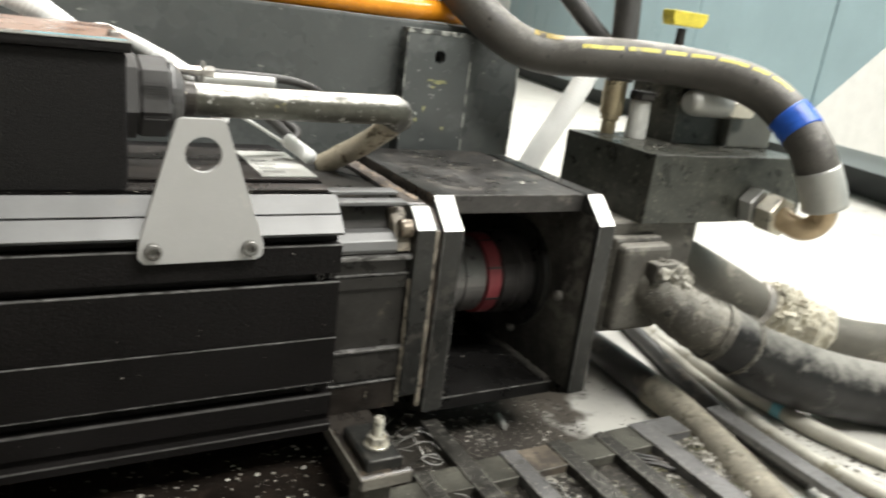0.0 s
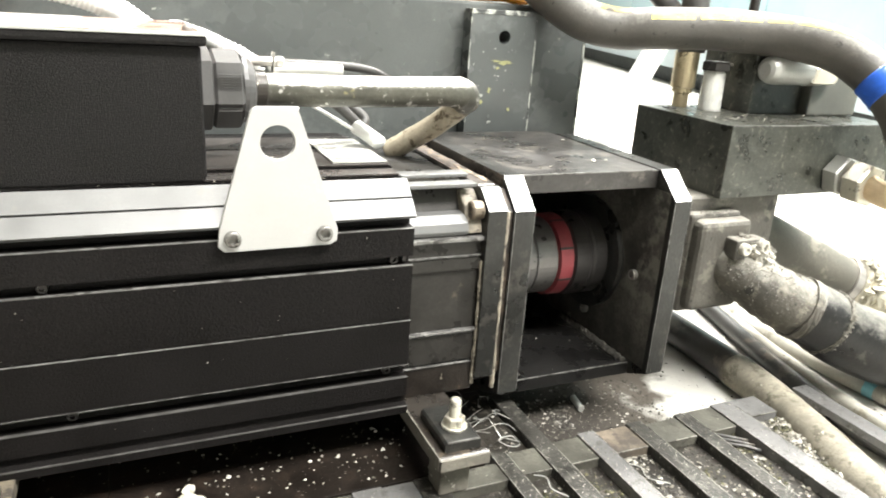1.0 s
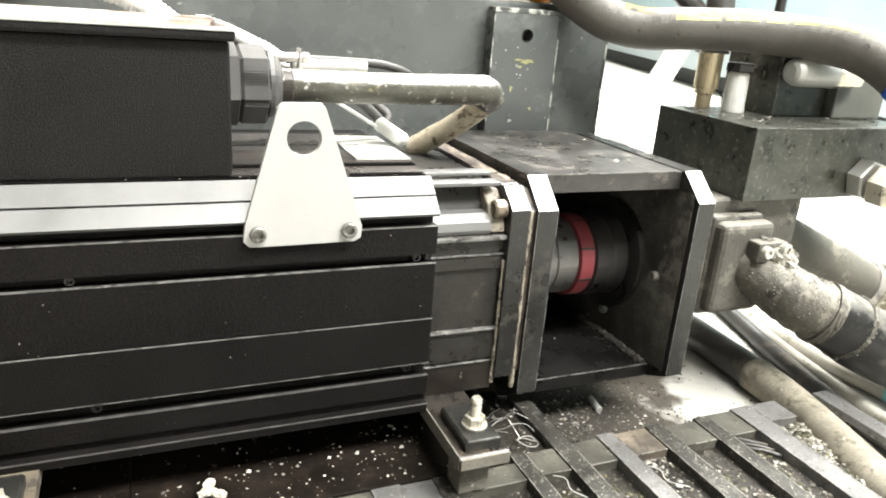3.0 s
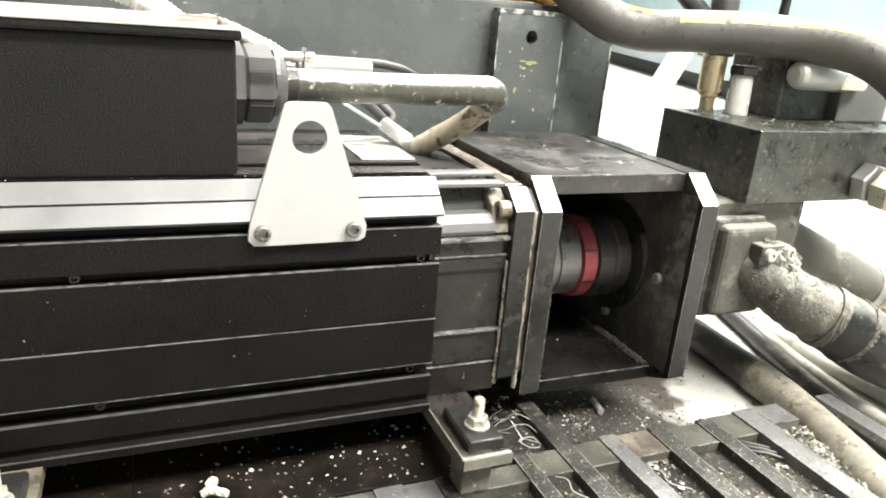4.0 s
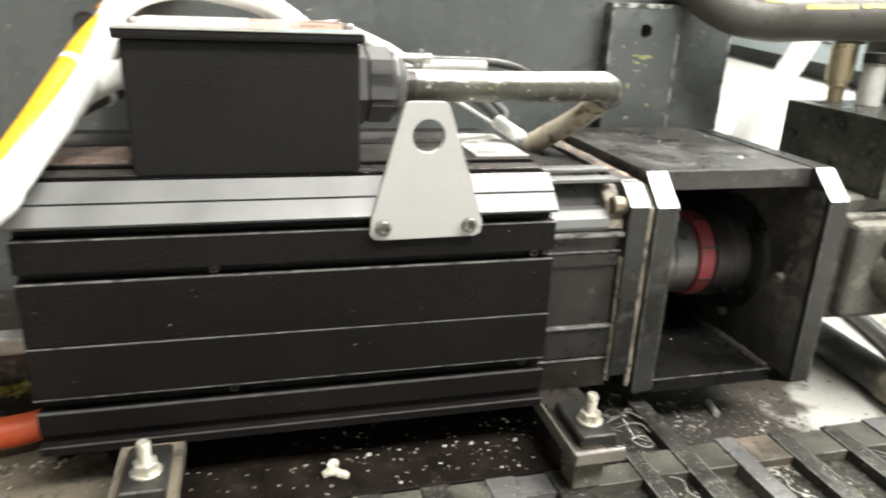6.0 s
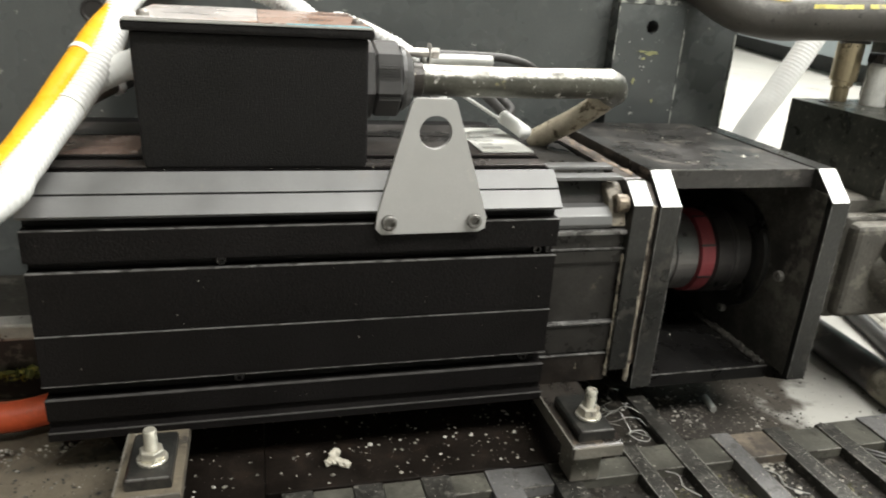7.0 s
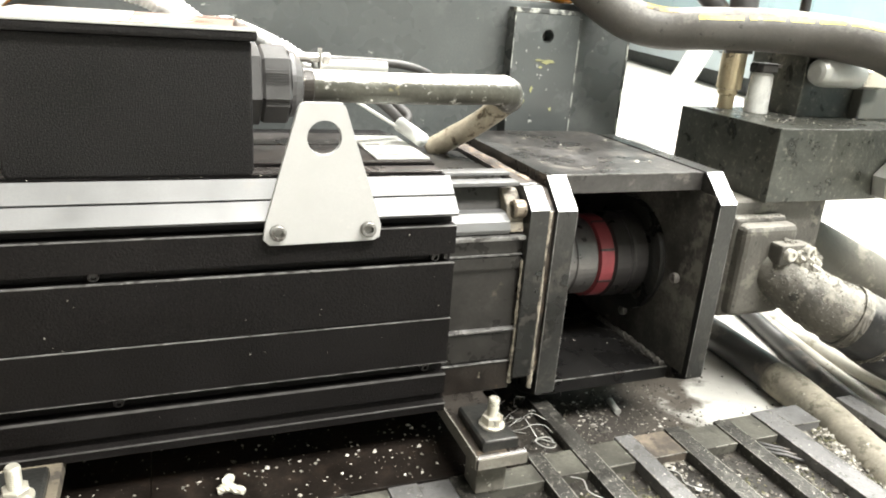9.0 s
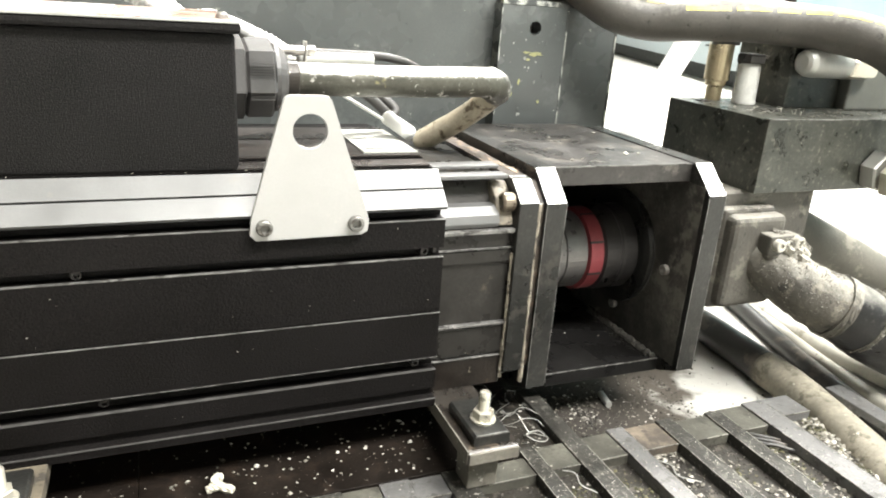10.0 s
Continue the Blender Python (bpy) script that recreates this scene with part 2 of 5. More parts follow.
M_DUSTBASE = surf("dust_caked_base", (0.112, 0.094, 0.066), 0.9, 0.0, 0.4, 25, 200, 0.6, spot=(0.045, 0.038, 0.029), spot_scale=30, spot_at=0.54, spot2=(0.32, 0.30, 0.25), spot2_scale=110, spot2_at=0.70)
M_BAR = surf("worn_steel_grate_bar", (0.040, 0.038, 0.033), 0.47, 0.2, 0.6, 30, 300, 0.7, spot=(0.085, 0.082, 0.070), spot_scale=120, spot_at=0.53, spot2=(0.34, 0.32, 0.28), spot2_scale=240, spot2_at=0.655)
M_BARLIGHT = surf("pale_steel_grate_bar", (0.155, 0.152, 0.148), 0.48, 0.2, 0.3, 30, 260, 0.5, spot=(0.095, 0.092, 0.085), spot_scale=90, spot_at=0.55, spot2=(0.34, 0.33, 0.30), spot2_scale=220, spot2_at=0.67)
M_STRIP = surf("dusty_cross_strip", (0.080, 0.077, 0.062), 0.6, 0.1, 0.5, 34, 260, 0.5, spot=(0.040, 0.037, 0.030), spot_scale=40, spot_at=0.55, spot2=(0.30, 0.28, 0.24), spot2_scale=200, spot2_at=0.68)
M_RUSTBAR = surf("rusty_cross_strip", (0.14, 0.115, 0.088), 0.6, 0.2, 0.5, 30, 250, 0.3, spot=(0.07, 0.06, 0.05), spot_scale=22, spot_at=0.52)
M_CHIP = pieces("pale_plastic_chip", ((0.0, (0.07, 0.065, 0.053)), (0.5, (0.22, 0.205, 0.17)), (0.93, (0.50, 0.48, 0.43))))
M_CRUMB = pieces("grey_crust_crumb", ((0.0, (0.12, 0.112, 0.095)), (0.6, (0.20, 0.19, 0.16)), (0.95, (0.34, 0.325, 0.285))))
M_DUSTFILM = surf("thin_grey_dust", (0.085, 0.079, 0.068), 0.65, 0.0, 0.9, 17, 260, 0.3, spot=(0.17, 0.16, 0.138), spot_scale=15, spot_at=0.56, spot2=(0.16, 0.15, 0.13), spot2_scale=140, spot2_at=0.72)
M_GREASE = surf("tan_grease_smear", (0.25, 0.22, 0.172), 0.6, 0.0, 0.5, 60, 300, 0.4, spot=(0.060, 0.050, 0.040), spot_scale=75, spot_at=0.53, spot2=(0.52, 0.48, 0.40), spot2_scale=110, spot2_at=0.66)
M_RUSTFILM = surf("patchy_rust_film", (0.060, 0.048, 0.038), 0.45, 0.0, 0.5, 30, 300, 0.4, spot=(0.17, 0.125, 0.088), spot_scale=40, spot_at=0.57, spot2=(0.026, 0.022, 0.019), spot2_scale=70, spot2_at=0.56)
M_FOOTDUST = surf("dust_caked_foot", (0.145, 0.134, 0.110), 0.8, 0.0, 0.35, 40, 260, 0.5, spot=(0.085, 0.076, 0.060), spot_scale=50, spot_at=0.56, spot2=(0.36, 0.34, 0.30), spot2_scale=120, spot2_at=0.66)
M_RUSTWEB = surf("oily_rust_web", (0.015, 0.0110, 0.0080), 0.45, 0.1, 0.6, 30, 300, 0.4, spot=(0.085, 0.056, 0.036), spot_scale=32, spot_at=0.60, spot2=(0.16, 0.14, 0.11), spot2_scale=80, spot2_at=0.72)
M_WELD = surf("dusty_dark_weld", (0.060, 0.056, 0.048), 0.7, 0.0, 0.7, 60, 300, 0.6, spot=(0.15, 0.14, 0.12), spot_scale=90, spot_at=0.56)
M_TURNED = surf("turned_steel_hub", (0.18, 0.172, 0.165), 0.34, 0.6, 0.2, 40, 500, 0.05)
M_BAREDGE = surf("worn_bar_edge", (0.26, 0.25, 0.22), 0.5, 0.3, 0.4, 70, 400, 0.3, spot=(0.06, 0.055, 0.048), spot_scale=75, spot_at=0.50)
M_RUSTBOLT = surf("rusty_bolt", (0.20, 0.165, 0.125), 0.38, 0.5, 0.4, 90, 400, 0.3, spot=(0.06, 0.048, 0.036), spot_scale=120, spot_at=0.52)
M_DIRTYWHITE = surf("dirty_white_plastic", (0.46, 0.44, 0.38), 0.55, 0.0, 0.2, 18, 200, 0.2, spot=(0.28, 0.26, 0.20), spot_scale=24, spot_at=0.58, spot2=(0.10, 0.09, 0.07), spot2_scale=70, spot2_at=0.70)
M_MOSS = pieces("olive_grime_crumb", ((0.0, (0.018, 0.018, 0.008)), (0.5, (0.060, 0.058, 0.028)), (0.92, (0.16, 0.15, 0.085))))
M_SCRAP = surf("cream_plastic_scrap", (0.55, 0.52, 0.43), 0.6, 0.0, 0.25, 120, 400, 0.4, spot=(0.30, 0.27, 0.20), spot_scale=160, spot_at=0.58)
M_GREENBIT = pieces("yellow_green_debris", ((0.0, (0.05, 0.06, 0.02)), (0.5, (0.20, 0.21, 0.05)), (0.9, (0.42, 0.36, 0.08))))
M_GRIT = pieces("mixed_grit", ((0.0, (0.018, 0.016, 0.013)), (0.55, (0.045, 0.040, 0.032)), (0.85, (0.13, 0.12, 0.10)), (0.97, (0.42, 0.40, 0.36))))
M_TANPIPE = surf("dusty_tan_pipe", (0.225, 0.205, 0.16), 0.75, 0.0, 0.4, 22, 200, 0.5, spot=(0.12, 0.108, 0.080), spot_scale=38, spot_at=0.53, spot2=(0.40, 0.38, 0.32), spot2_scale=90, spot2_at=0.67)
M_WHITEHOSE = surf("white_plastic_hose", (0.82, 0.82, 0.79), 0.45, 0.0, 0.06, 20)
M_YELHOSE = surf("amber_yellow_hose", (0.86, 0.41, 0.015), 0.28, 0.0, 0.12, 20)
M_ORANGE = surf("orange_glossy_hose", (0.90, 0.33, 0.02), 0.25, 0.0, 0.12, 20)
M_RED = surf("red_coupling_element", (0.22, 0.040, 0.046), 0.5, 0.0, 0.2, 40)
M_REDPIPE = surf("orange_red_paint", (0.75, 0.12, 0.04), 0.4, 0.0, 0.2, 30, 200, 0.1, spot=(0.35, 0.16, 0.10), spot_scale=30, spot_at=0.6)
M_OILSTEEL = surf("oil_darkened_steel", (0.032, 0.027, 0.022), 0.33, 0.2, 0.5, 40, 300, 0.25, spot=(0.11, 0.085, 0.06), spot_scale=30, spot_at=0.58, spot2=(0.4, 0.37, 0.3), spot2_scale=90, spot2_at=0.72)
M_HUB = surf("turned_black_hub", (0.050, 0.047, 0.045), 0.34, 0.5, 0.25, 30, 500, 0.05)
# White top paints the conduit's overhead glare; the flakes are its own paint.
M_FLAKE = dust_and_glare(surf("flaking_conduit_glare_top", (0.088, 0.086, 0.070), 0.40, 0.5, 0.4, 30, 300, 0.3, spot=(0.74, 0.72, 0.67), spot_scale=85, spot_at=0.595, spot2=(0.22, 0.20, 0.11), spot2_scale=40, spot2_at=0.68), (0.72, 0.70, 0.66), 0.9)
M_TANROD = surf("tan_conduit", (0.42, 0.37, 0.28), 0.42, 0.1, 0.3, 40, 300, 0.2, spot=(0.11, 0.085, 0.055), spot_scale=60, spot_at=0.56)
M_LABEL = surf("worn_foil_label", (0.58, 0.58, 0.54), 0.4, 0.3, 0.15, 40, 300, 0.05, spot=(0.38, 0.38, 0.34), spot_scale=40, spot_at=0.6)
M_PRINT = surf("grey_label_print", (0.28, 0.28, 0.26), 0.6)
M_NYLON = surf("grey_nylon_gland", (0.060, 0.058, 0.056), 0.42, 0.0, 0.2, 40)
M_GLASS = surf("clouded_plastic_cap", (0.70, 0.70, 0.66), 0.3, 0.0, 0.12, 60)
M_DARKWALL = surf("dark_bounce_cutter", (0.12, 0.125, 0.125), 0.7, 0.0, 0.1, 1, 60, 0.05)
M_WALL = surf("pale_bounce_paint", (0.70, 0.71, 0.68), 0.8, 0.0, 0.06, 1, 60, 0.05)
M_WRAP = surf("creased_fabric_wrap", (0.50, 0.47, 0.38), 0.85, 0.0, 0.3, 40, 200, 0.6, spot=(0.34, 0.31, 0.24), spot_scale=35, spot_at=0.54)

# ---- building helpers ----
ORIGIN = {}


def thing(name, at, label, category, group="", kind=""):
    ob = new(name)
    ob.location, ob.empty_display_size = at, 0.02
    ORIGIN[ob] = Vector(at)
    return tagged(ob, label, category, group, kind)


def part(name, bm, material, parent=None, label="", smooth=False):
    """One mesh object from a bmesh in world places, its origin in its own middle."""
    lo = Vector([min(v.co[k] for v in bm.verts) for k in range(3)])
    hi = Vector([max(v.co[k] for v in bm.verts) for k in range(3)])
    mid = (lo + hi) / 2
    bmesh.ops.translate(bm, verts=bm.verts, vec=-mid)
    bmesh.ops.recalc_face_normals(bm, faces=bm.faces)
    me = bpy.data.meshes.new(name)
    bm.to_mesh(me)
    bm.free()
    if smooth:
        me.shade_smooth()
    me.materials.append(material)
    ob = new(name, me)
    ORIGIN[ob] = mid
    ob.location = mid - (ORIGIN[parent] if parent else Vector())
    ob.parent = parent
    return tagged(ob, label)


def box(x0, x1, y0, y1, z0, z1, bevel=0.0, seg=2, bm=None):
    own = bmesh.new()
    bmesh.ops.create_cube(own, size=1)
    for v in own.verts:
        v.co = Vector((x0 if v.co.x < 0 else x1, y0 if v.co.y < 0 else y1, z0 if v.co.z < 0 else z1))
    if bevel:
        bmesh.ops.bevel(own, geom=own.edges[:], offset=bevel, segments=seg, affect="EDGES", profile=0.6)
    return join(bm, own)


def join(bm, own):
    if bm is None:
        return own
    me = bpy.data.meshes.new("scrap")
    own.to_mesh(me)
    own.free()
    bm.from_mesh(me)
    bpy.data.meshes.remove(me)
    return bm


def prism(profile, x0, x1, bevel=0.0, bm=None, axis="x"):
    """A closed outline in (y, z), or in (x, z) for axis y, drawn out from x0 to x1."""
    own = bmesh.new()

    def put(u, w, d):
        return own.verts.new((d, u, w) if axis == "x" else (u, d, w))
    a, b = [put(u, w, x0) for u, w in profile], [put(u, w, x1) for u, w in profile]
    n = len(profile)
    own.faces.new(a)
    own.faces.new(b[::-1])
    for i in range(n):
        own.faces.new((a[i], a[(i + 1) % n], b[(i + 1) % n], b[i]))
    if bevel:
        bmesh.ops.bevel(own, geom=own.edges[:], offset=bevel, segments=2, affect="EDGES", profile=0.6)
    return join(bm, own)


def turned(points, axis_from, axis_to, seg=32, bm=None):
    """A turned body: points of (distance along the axis, radius)."""
    own = bmesh.new()
    a, b = Vector(axis_from), Vector(axis_to)
    d = (b - a).normalized()
    u = d.orthogonal().normalized()
    w = d.cross(u)
    rings = []
    for s, r in points:
        rings.append([own.verts.new(a + d * s + (u * math.cos(k * math.tau / seg) + w * math.sin(k * math.tau / seg)) * r) for k in range(seg)])
    for p, q in zip(rings, rings[1:]):
        for k in range(seg):
            own.faces.new((p[k], p[(k + 1) % seg], q[(k + 1) % seg], q[k]))
    own.faces.new(rings[0])
    own.faces.new(rings[-1][::-1])
    return join(bm, own)


def rod(a, b, r, seg=24, round_=0.0, bm=None):
    n = (Vector(b) - Vector(a)).length
    e = round_ or r * 0.08
    return turned([(0, r - e), (e, r), (n - e, r), (n, r - e)], a, b, seg, bm)


def spline(pts, n=8):
    """Catmull-Rom points through pts."""
    p = [Vector(q) for q in pts]
    p = [p[0] * 2 - p[1], *p, p[-1] * 2 - p[-2]]
    out = []
    for i in range(1, len(p) - 2):
        for k in range(n):
            t = k / n
            a, b, c, d = p[i - 1], p[i], p[i + 1], p[i + 2]
            out.append(0.5 * ((2 * b) + (c - a) * t + (2 * a - 5 * b + 4 * c - d) * t * t + (3 * b - a - 3 * c + d) * t ** 3))
    out.append(p[-2])
    return out


def pipe(pts, r, seg=20, n=8, radius=None, bm=None, rough=0.0, seed=1, smooth=True):
    """A tube along a smooth line; radius(i, s) may change it along its way."""
    own = bmesh.new()
    line = spline(pts, n) if smooth else [Vector(q) for q in pts]
    rng = random.Random(seed)
    up, rings, s = None, [], 0.0
    for i, q in enumerate(line):
        d = (line[min(i + 1, len(line) - 1)] - line[max(i - 1, 0)]).normalized()
        up = (up - d * up.dot(d)).normalized() if up else d.orthogonal().normalized()
        w = d.cross(up)
        if i:
            s += (q - line[i - 1]).length
        rr = radius(i, s) if radius else r
        rings.append([own.verts.new(q + (up * math.cos(k * math.tau / seg) + w * math.sin(k * math.tau / seg)) * (rr + rng.uniform(-rough, rough))) for k in range(seg)])
    for p, q in zip(rings, rings[1:]):
        for k in range(seg):
            own.faces.new((p[k], p[(k + 1) % seg], q[(k + 1) % seg], q[k]))
    own.faces.new(rings[0])
    own.faces.new(rings[-1][::-1])
    return join(bm, own)


def hexnut(at, along, size, height, bm=None, turn=0.0):
    own = bmesh.new()
    a, d = Vector(at), Vector(along).normalized()
    u = d.orthogonal().normalized()
    w = d.cross(u)
    rings = []
    for s, r in ((0, 0.93), (0.1, 1.0), (0.9, 1.0), (1, 0.93)):
        rings.append([own.verts.new(a + d * s * height + (u * math.cos(k * math.tau / 6 + turn) + w * math.sin(k * math.tau / 6 + turn)) * r * size) for k in range(6)])
    for p, q in zip(rings, rings[1:]):
        for k in range(6):
            own.faces.new((p[k], p[(k + 1) % 6], q[(k + 1) % 6], q[k]))
    own.faces.new(rings[0])
    own.faces.new(rings[-1][::-1])
    return join(bm, own)


def socket_screw(at, along, r, h, seg=20):
    """A cap screw's head with its socket."""
    d = [(0, r * 0.96), (h * 0.1, r), (h * 0.85, r), (h, r * 0.9), (h, r * 0.55), (h * 0.45, r * 0.5), (h * 0.45, 0.0002)]
    return turned(d, at, Vector(at) + Vector(along) * h, seg)


def octagon(y0, y1, z0, z1, cy, cz):
    return [(y0 + cy, z0), (y1 - cy, z0), (y1, z0 + 0.015), (y1, z1 - cz), (y1 - cy, z1), (y0 + cy, z1), (y0, z1 - cz), (y0, z0 + 0.015)]


FLOOR, BASE = -0.06, -0.02
BED = BASE - 0.0125

# ---- hall ----
part("floor", box(-9, 11, -9, 11, FLOOR - 0.2, FLOOR), M_CONCRETE)
tagged(bpy.data.objects["floor"], "pale dusty concrete hall floor", "floor", kind="structure")
# Unseen walls: west is dark to cut bounce, the rest pale to fill shade.
for nm, q in (("wall_north", (-9, 11, 11, 11.2, FLOOR, 5)), ("wall_south", (-9, 11, -9.2, -9, FLOOR, 5)), ("wall_east", (11, 11.2, -9, 11, FLOOR, 5)), ("wall_west", (-9.2, -9, -9, 11, FLOOR, 5))):
    tagged(part(nm, box(*q), M_DARKWALL if nm == "wall_west" else M_WALL), "unseen dark wall added to cut bounced light" if nm == "wall_west" else "unseen pale wall added to bounce light", "wall", kind="structure")
tagged(part("ceiling", box(-9.2, 11.2, -9.2, 11.2, 5, 5.2), M_WALL), "unseen pale ceiling added to bounce light", "ceiling", kind="structure")

# ---- machine base: plate, oil-soaked dirt, grate ----
base = thing("base_plate", (-0.3, 0, BASE), "oily brown steel base plate strewn with pale chips", "base plate", kind="structure")
part("plate", box(-0.2685, 0.072, -0.042, 0.33, FLOOR + 0.001, BASE, 0.001), M_BASE, base)
part("plate", box(-0.455, -0.2690, -0.75, 0.33, FLOOR + 0.001, BASE, 0.001), M_BASE, base)
part("side_plate", box(-0.95, -0.458, -0.75, 0.33, FLOOR + 0.001, BASE - 0.006, 0.002), M_DUSTBASE, base, "dust-caked plate edge")


def dirt_patch(name, cx, cy, rx_, ry_, z, seed, material, label):
    rng = random.Random(seed)
    bm = bmesh.new()
    n = 40
    rim = [bm.verts.new((cx + math.cos(k * math.tau / n) * rx_ * rng.uniform(0.82, 1.1), cy + math.sin(k * math.tau / n) * ry_ * rng.uniform(0.82, 1.1), z)) for k in range(n)]
    mid = [bm.verts.new((cx + (v.co.x - cx) * 0.9, cy + (v.co.y - cy) * 0.9, z + 0.004)) for v in rim]
    for k in range(n):
        bm.faces.new((rim[k], rim[(k + 1) % n], mid[(k + 1) % n], mid[k]))
    bm.faces.new(mid)
    return tagged(part(name, bm, material), label, "dirt", kind="stuff")


dirt_patch("dust_crust", -0.46, -0.10, 0.15, 0.165, BASE, 3, M_DUSTBASE, "pale caked dust on the base plate by the foot")
tagged(part("grit_bed", box(-0.268, 0.46, -0.72, -0.0425, FLOOR + 0.001, BED, 0.002), M_OILFLOOR), "dark oily dirt filling the grate", "dirt", kind="stuff")

tagged(part("dirt_fill", box(0.0725, 0.1335, -0.0420, 0.105, FLOOR + 0.001, BASE - 0.010, 0.003), M_OILFLOOR), "packed oily dirt beside the mounting foot", "dirt", kind="stuff")

grate = thing("floor_grate", (0.24, -0.3, BASE), "worn steel bar grate over loose grit", "grate", kind="structure")
for x0, x1, back, mat_ in ((0.083, 0.100, -0.03, M_BAR), (0.134, 0.155, 0.075, M_BAR), (0.190, 0.211, -0.026, M_BARLIGHT), (0.254, 0.275, -0.026, M_BAR), (0.320, 0.340, -0.028, M_BAR), (0.378, 0.408, -0.024, M_BARLIGHT),
                         (-0.0055, 0.0210, -0.043, M_BAR), (-0.0665, -0.0380, -0.043, M_BARLIGHT), (-0.1285, -0.1015, -0.043, M_BAR), (-0.1915, -0.1645, -0.043, M_BAR), (-0.2550, -0.2275, -0.043, M_BAR)):
    part("bar", box(x0, x1, -0.72, back, BED if back < 0 else FLOOR, BASE, 0.0010), mat_, grate)
for x0, x1, y0, y1, mat_ in ((0.101, 0.133, -0.069, -0.032, M_STRIP), (0.156, 0.189, -0.069, -0.030, M_STRIP), (0.212, 0.253, -0.068, -0.028, M_RUSTBAR), (0.276, 0.319, -0.069, -0.032, M_STRIP), (0.341, 0.377, -0.068, -0.026, M_STRIP), (0.409, 0.45, -0.058, -0.022, M_BARLIGHT),
                             (0.0215, 0.0825, -0.071, -0.0435, M_STRIP), (-0.0375, -0.0060, -0.072, -0.0435, M_BARLIGHT), (-0.1010, -0.0670, -0.070, -0.0435, M_STRIP), (-0.1640, -0.1290, -0.069, -0.0435, M_STRIP), (-0.2270, -0.1920, -0.069, -0.0435, M_STRIP)):
    part("cross_strip", box(x0, x1, y0, y1, BED, BASE - 0.0016, 0.0006), mat_, grate)
    part("worn_edge", box(x0, x1, y0 - 0.0004, y0 + 0.0006, BASE - 0.0024, BASE - 0.0013), M_BAREDGE, grate, "bright worn edge")
    part("cross_strip", box(x0, x1, y0 - 0.30, y1 - 0.30, BED, BASE - 0.0016, 0.0006), mat_, grate)


def scatter(name, count, spans, size, seed, material, label, category, clumps=0):
    """Loose crumbs: small uneven solids lying on a surface, in one mesh, in heaps if asked."""
    rng = random.Random(seed)
    heaps = [(rng.uniform(q[0], q[1]), rng.uniform(q[2], q[3]), rng.uniform(0.005, 0.016), q) for q in (rng.choice(spans) for _ in range(clumps))]
    verts, faces = [], []
    for _ in range(count):
        x0, x1, y0, y1, z = rng.choice(spans)
        s = size[0] + (size[1] - size[0]) * rng.random() ** 3
        x, y, lift = rng.uniform(x0, x1), rng.uniform(y0, y1), 0.0
        if heaps:
            hx, hy, hr, (x0, x1, y0, y1, z) = rng.choice(heaps)
            x, y = hx + rng.gauss(0, hr), hy + rng.gauss(0, hr)
            lift = max(0.0, 0.004 * (1 - math.hypot(x - hx, y - hy) / hr)) * rng.random()
            if not (x0 < x < x1 and y0 < y < y1):
                continue
        c, a = Vector((x, y, z + s * 0.35 + lift)), rng.uniform(0, 6.28)
        k = len(verts)
        for sx, sy, sz in ((1, 0, 0), (0.2, 0.9, -0.1), (-0.9, 0.3, 0), (-0.3, -0.8, 0.1), (0, 0, 0.7), (0, 0, -0.5)):
            q = Vector((sx * rng.uniform(0.5, 1.25), sy * rng.uniform(0.45, 1.1), sz * rng.uniform(0.4, 1.0))) * s
            verts.append(c + Matrix.Rotation(a, 3, "Z") @ q)
        for i in range(4):
            faces += [(k + i, k + (i + 1) % 4, k + 4), (k + (i + 1) % 4, k + i, k + 5)]
    me = bpy.data.meshes.new(name)
    me.from_pydata([tuple(v) for v in verts], [], faces)
    me.materials.append(material)
    return tagged(new(name, me), label, category, kind="stuff")


GAPS = [(0.101, 0.133), (0.156, 0.189), (0.212, 0.253), (0.276, 0.319), (0.341, 0.377)]
LEFT_BARS = [(-0.0055, 0.0210), (-0.0665, -0.0380), (-0.1285, -0.1015), (-0.1915, -0.1645)]
LEFT_GAPS = [(0.0225, 0.0815), (-0.0370, -0.0065), (-0.1005, -0.0675), (-0.1635, -0.1295)]
BARS = [(0.083, 0.100), (0.134, 0.155), (0.190, 0.211), (0.254, 0.275), (0.320, 0.340), (0.378, 0.408)]
scatter("grit", 13000, [(0.08, 0.46, -0.42, -0.055, BED)], (0.0006, 0.0026), 5, M_GRIT, "loose dark and grey grit under the grate", "grit")
scatter("grit", 2700, [(x0 + 0.001, x1 - 0.001, -0.40, -0.060, BED) for x0, x1 in GAPS], (0.0008, 0.0044), 8, M_CHIP, "heaps of pale grit between the grate bars", "grit", clumps=46)
scatter("grit", 1700, [(0.409, 0.462, -0.32, -0.050, BED)], (0.001, 0.0052), 18, M_CHIP, "pale plastic grit beside the grate", "grit", clumps=24)
scatter("grit", 700, [(0.56, 0.70, -0.3, -0.05, FLOOR)], (0.001, 0.0052), 19, M_CHIP, "pale plastic grit on the floor by the hoses", "grit")
scatter("chips", 430, [(-0.44, 0.07, -0.04, 0.07, BASE), (-0.18, 0.06, -0.04, 0.07, BASE)], (0.0003, 0.0026), 6, M_CHIP, "pale plastic chips on the oily base plate", "chips")
scatter("chips", 120, [(-0.42, 0.05, 0.0, 0.12, BASE)], (0.0008, 0.0030), 28, M_CHIP, "pale chips in the shade under the motor", "chips")
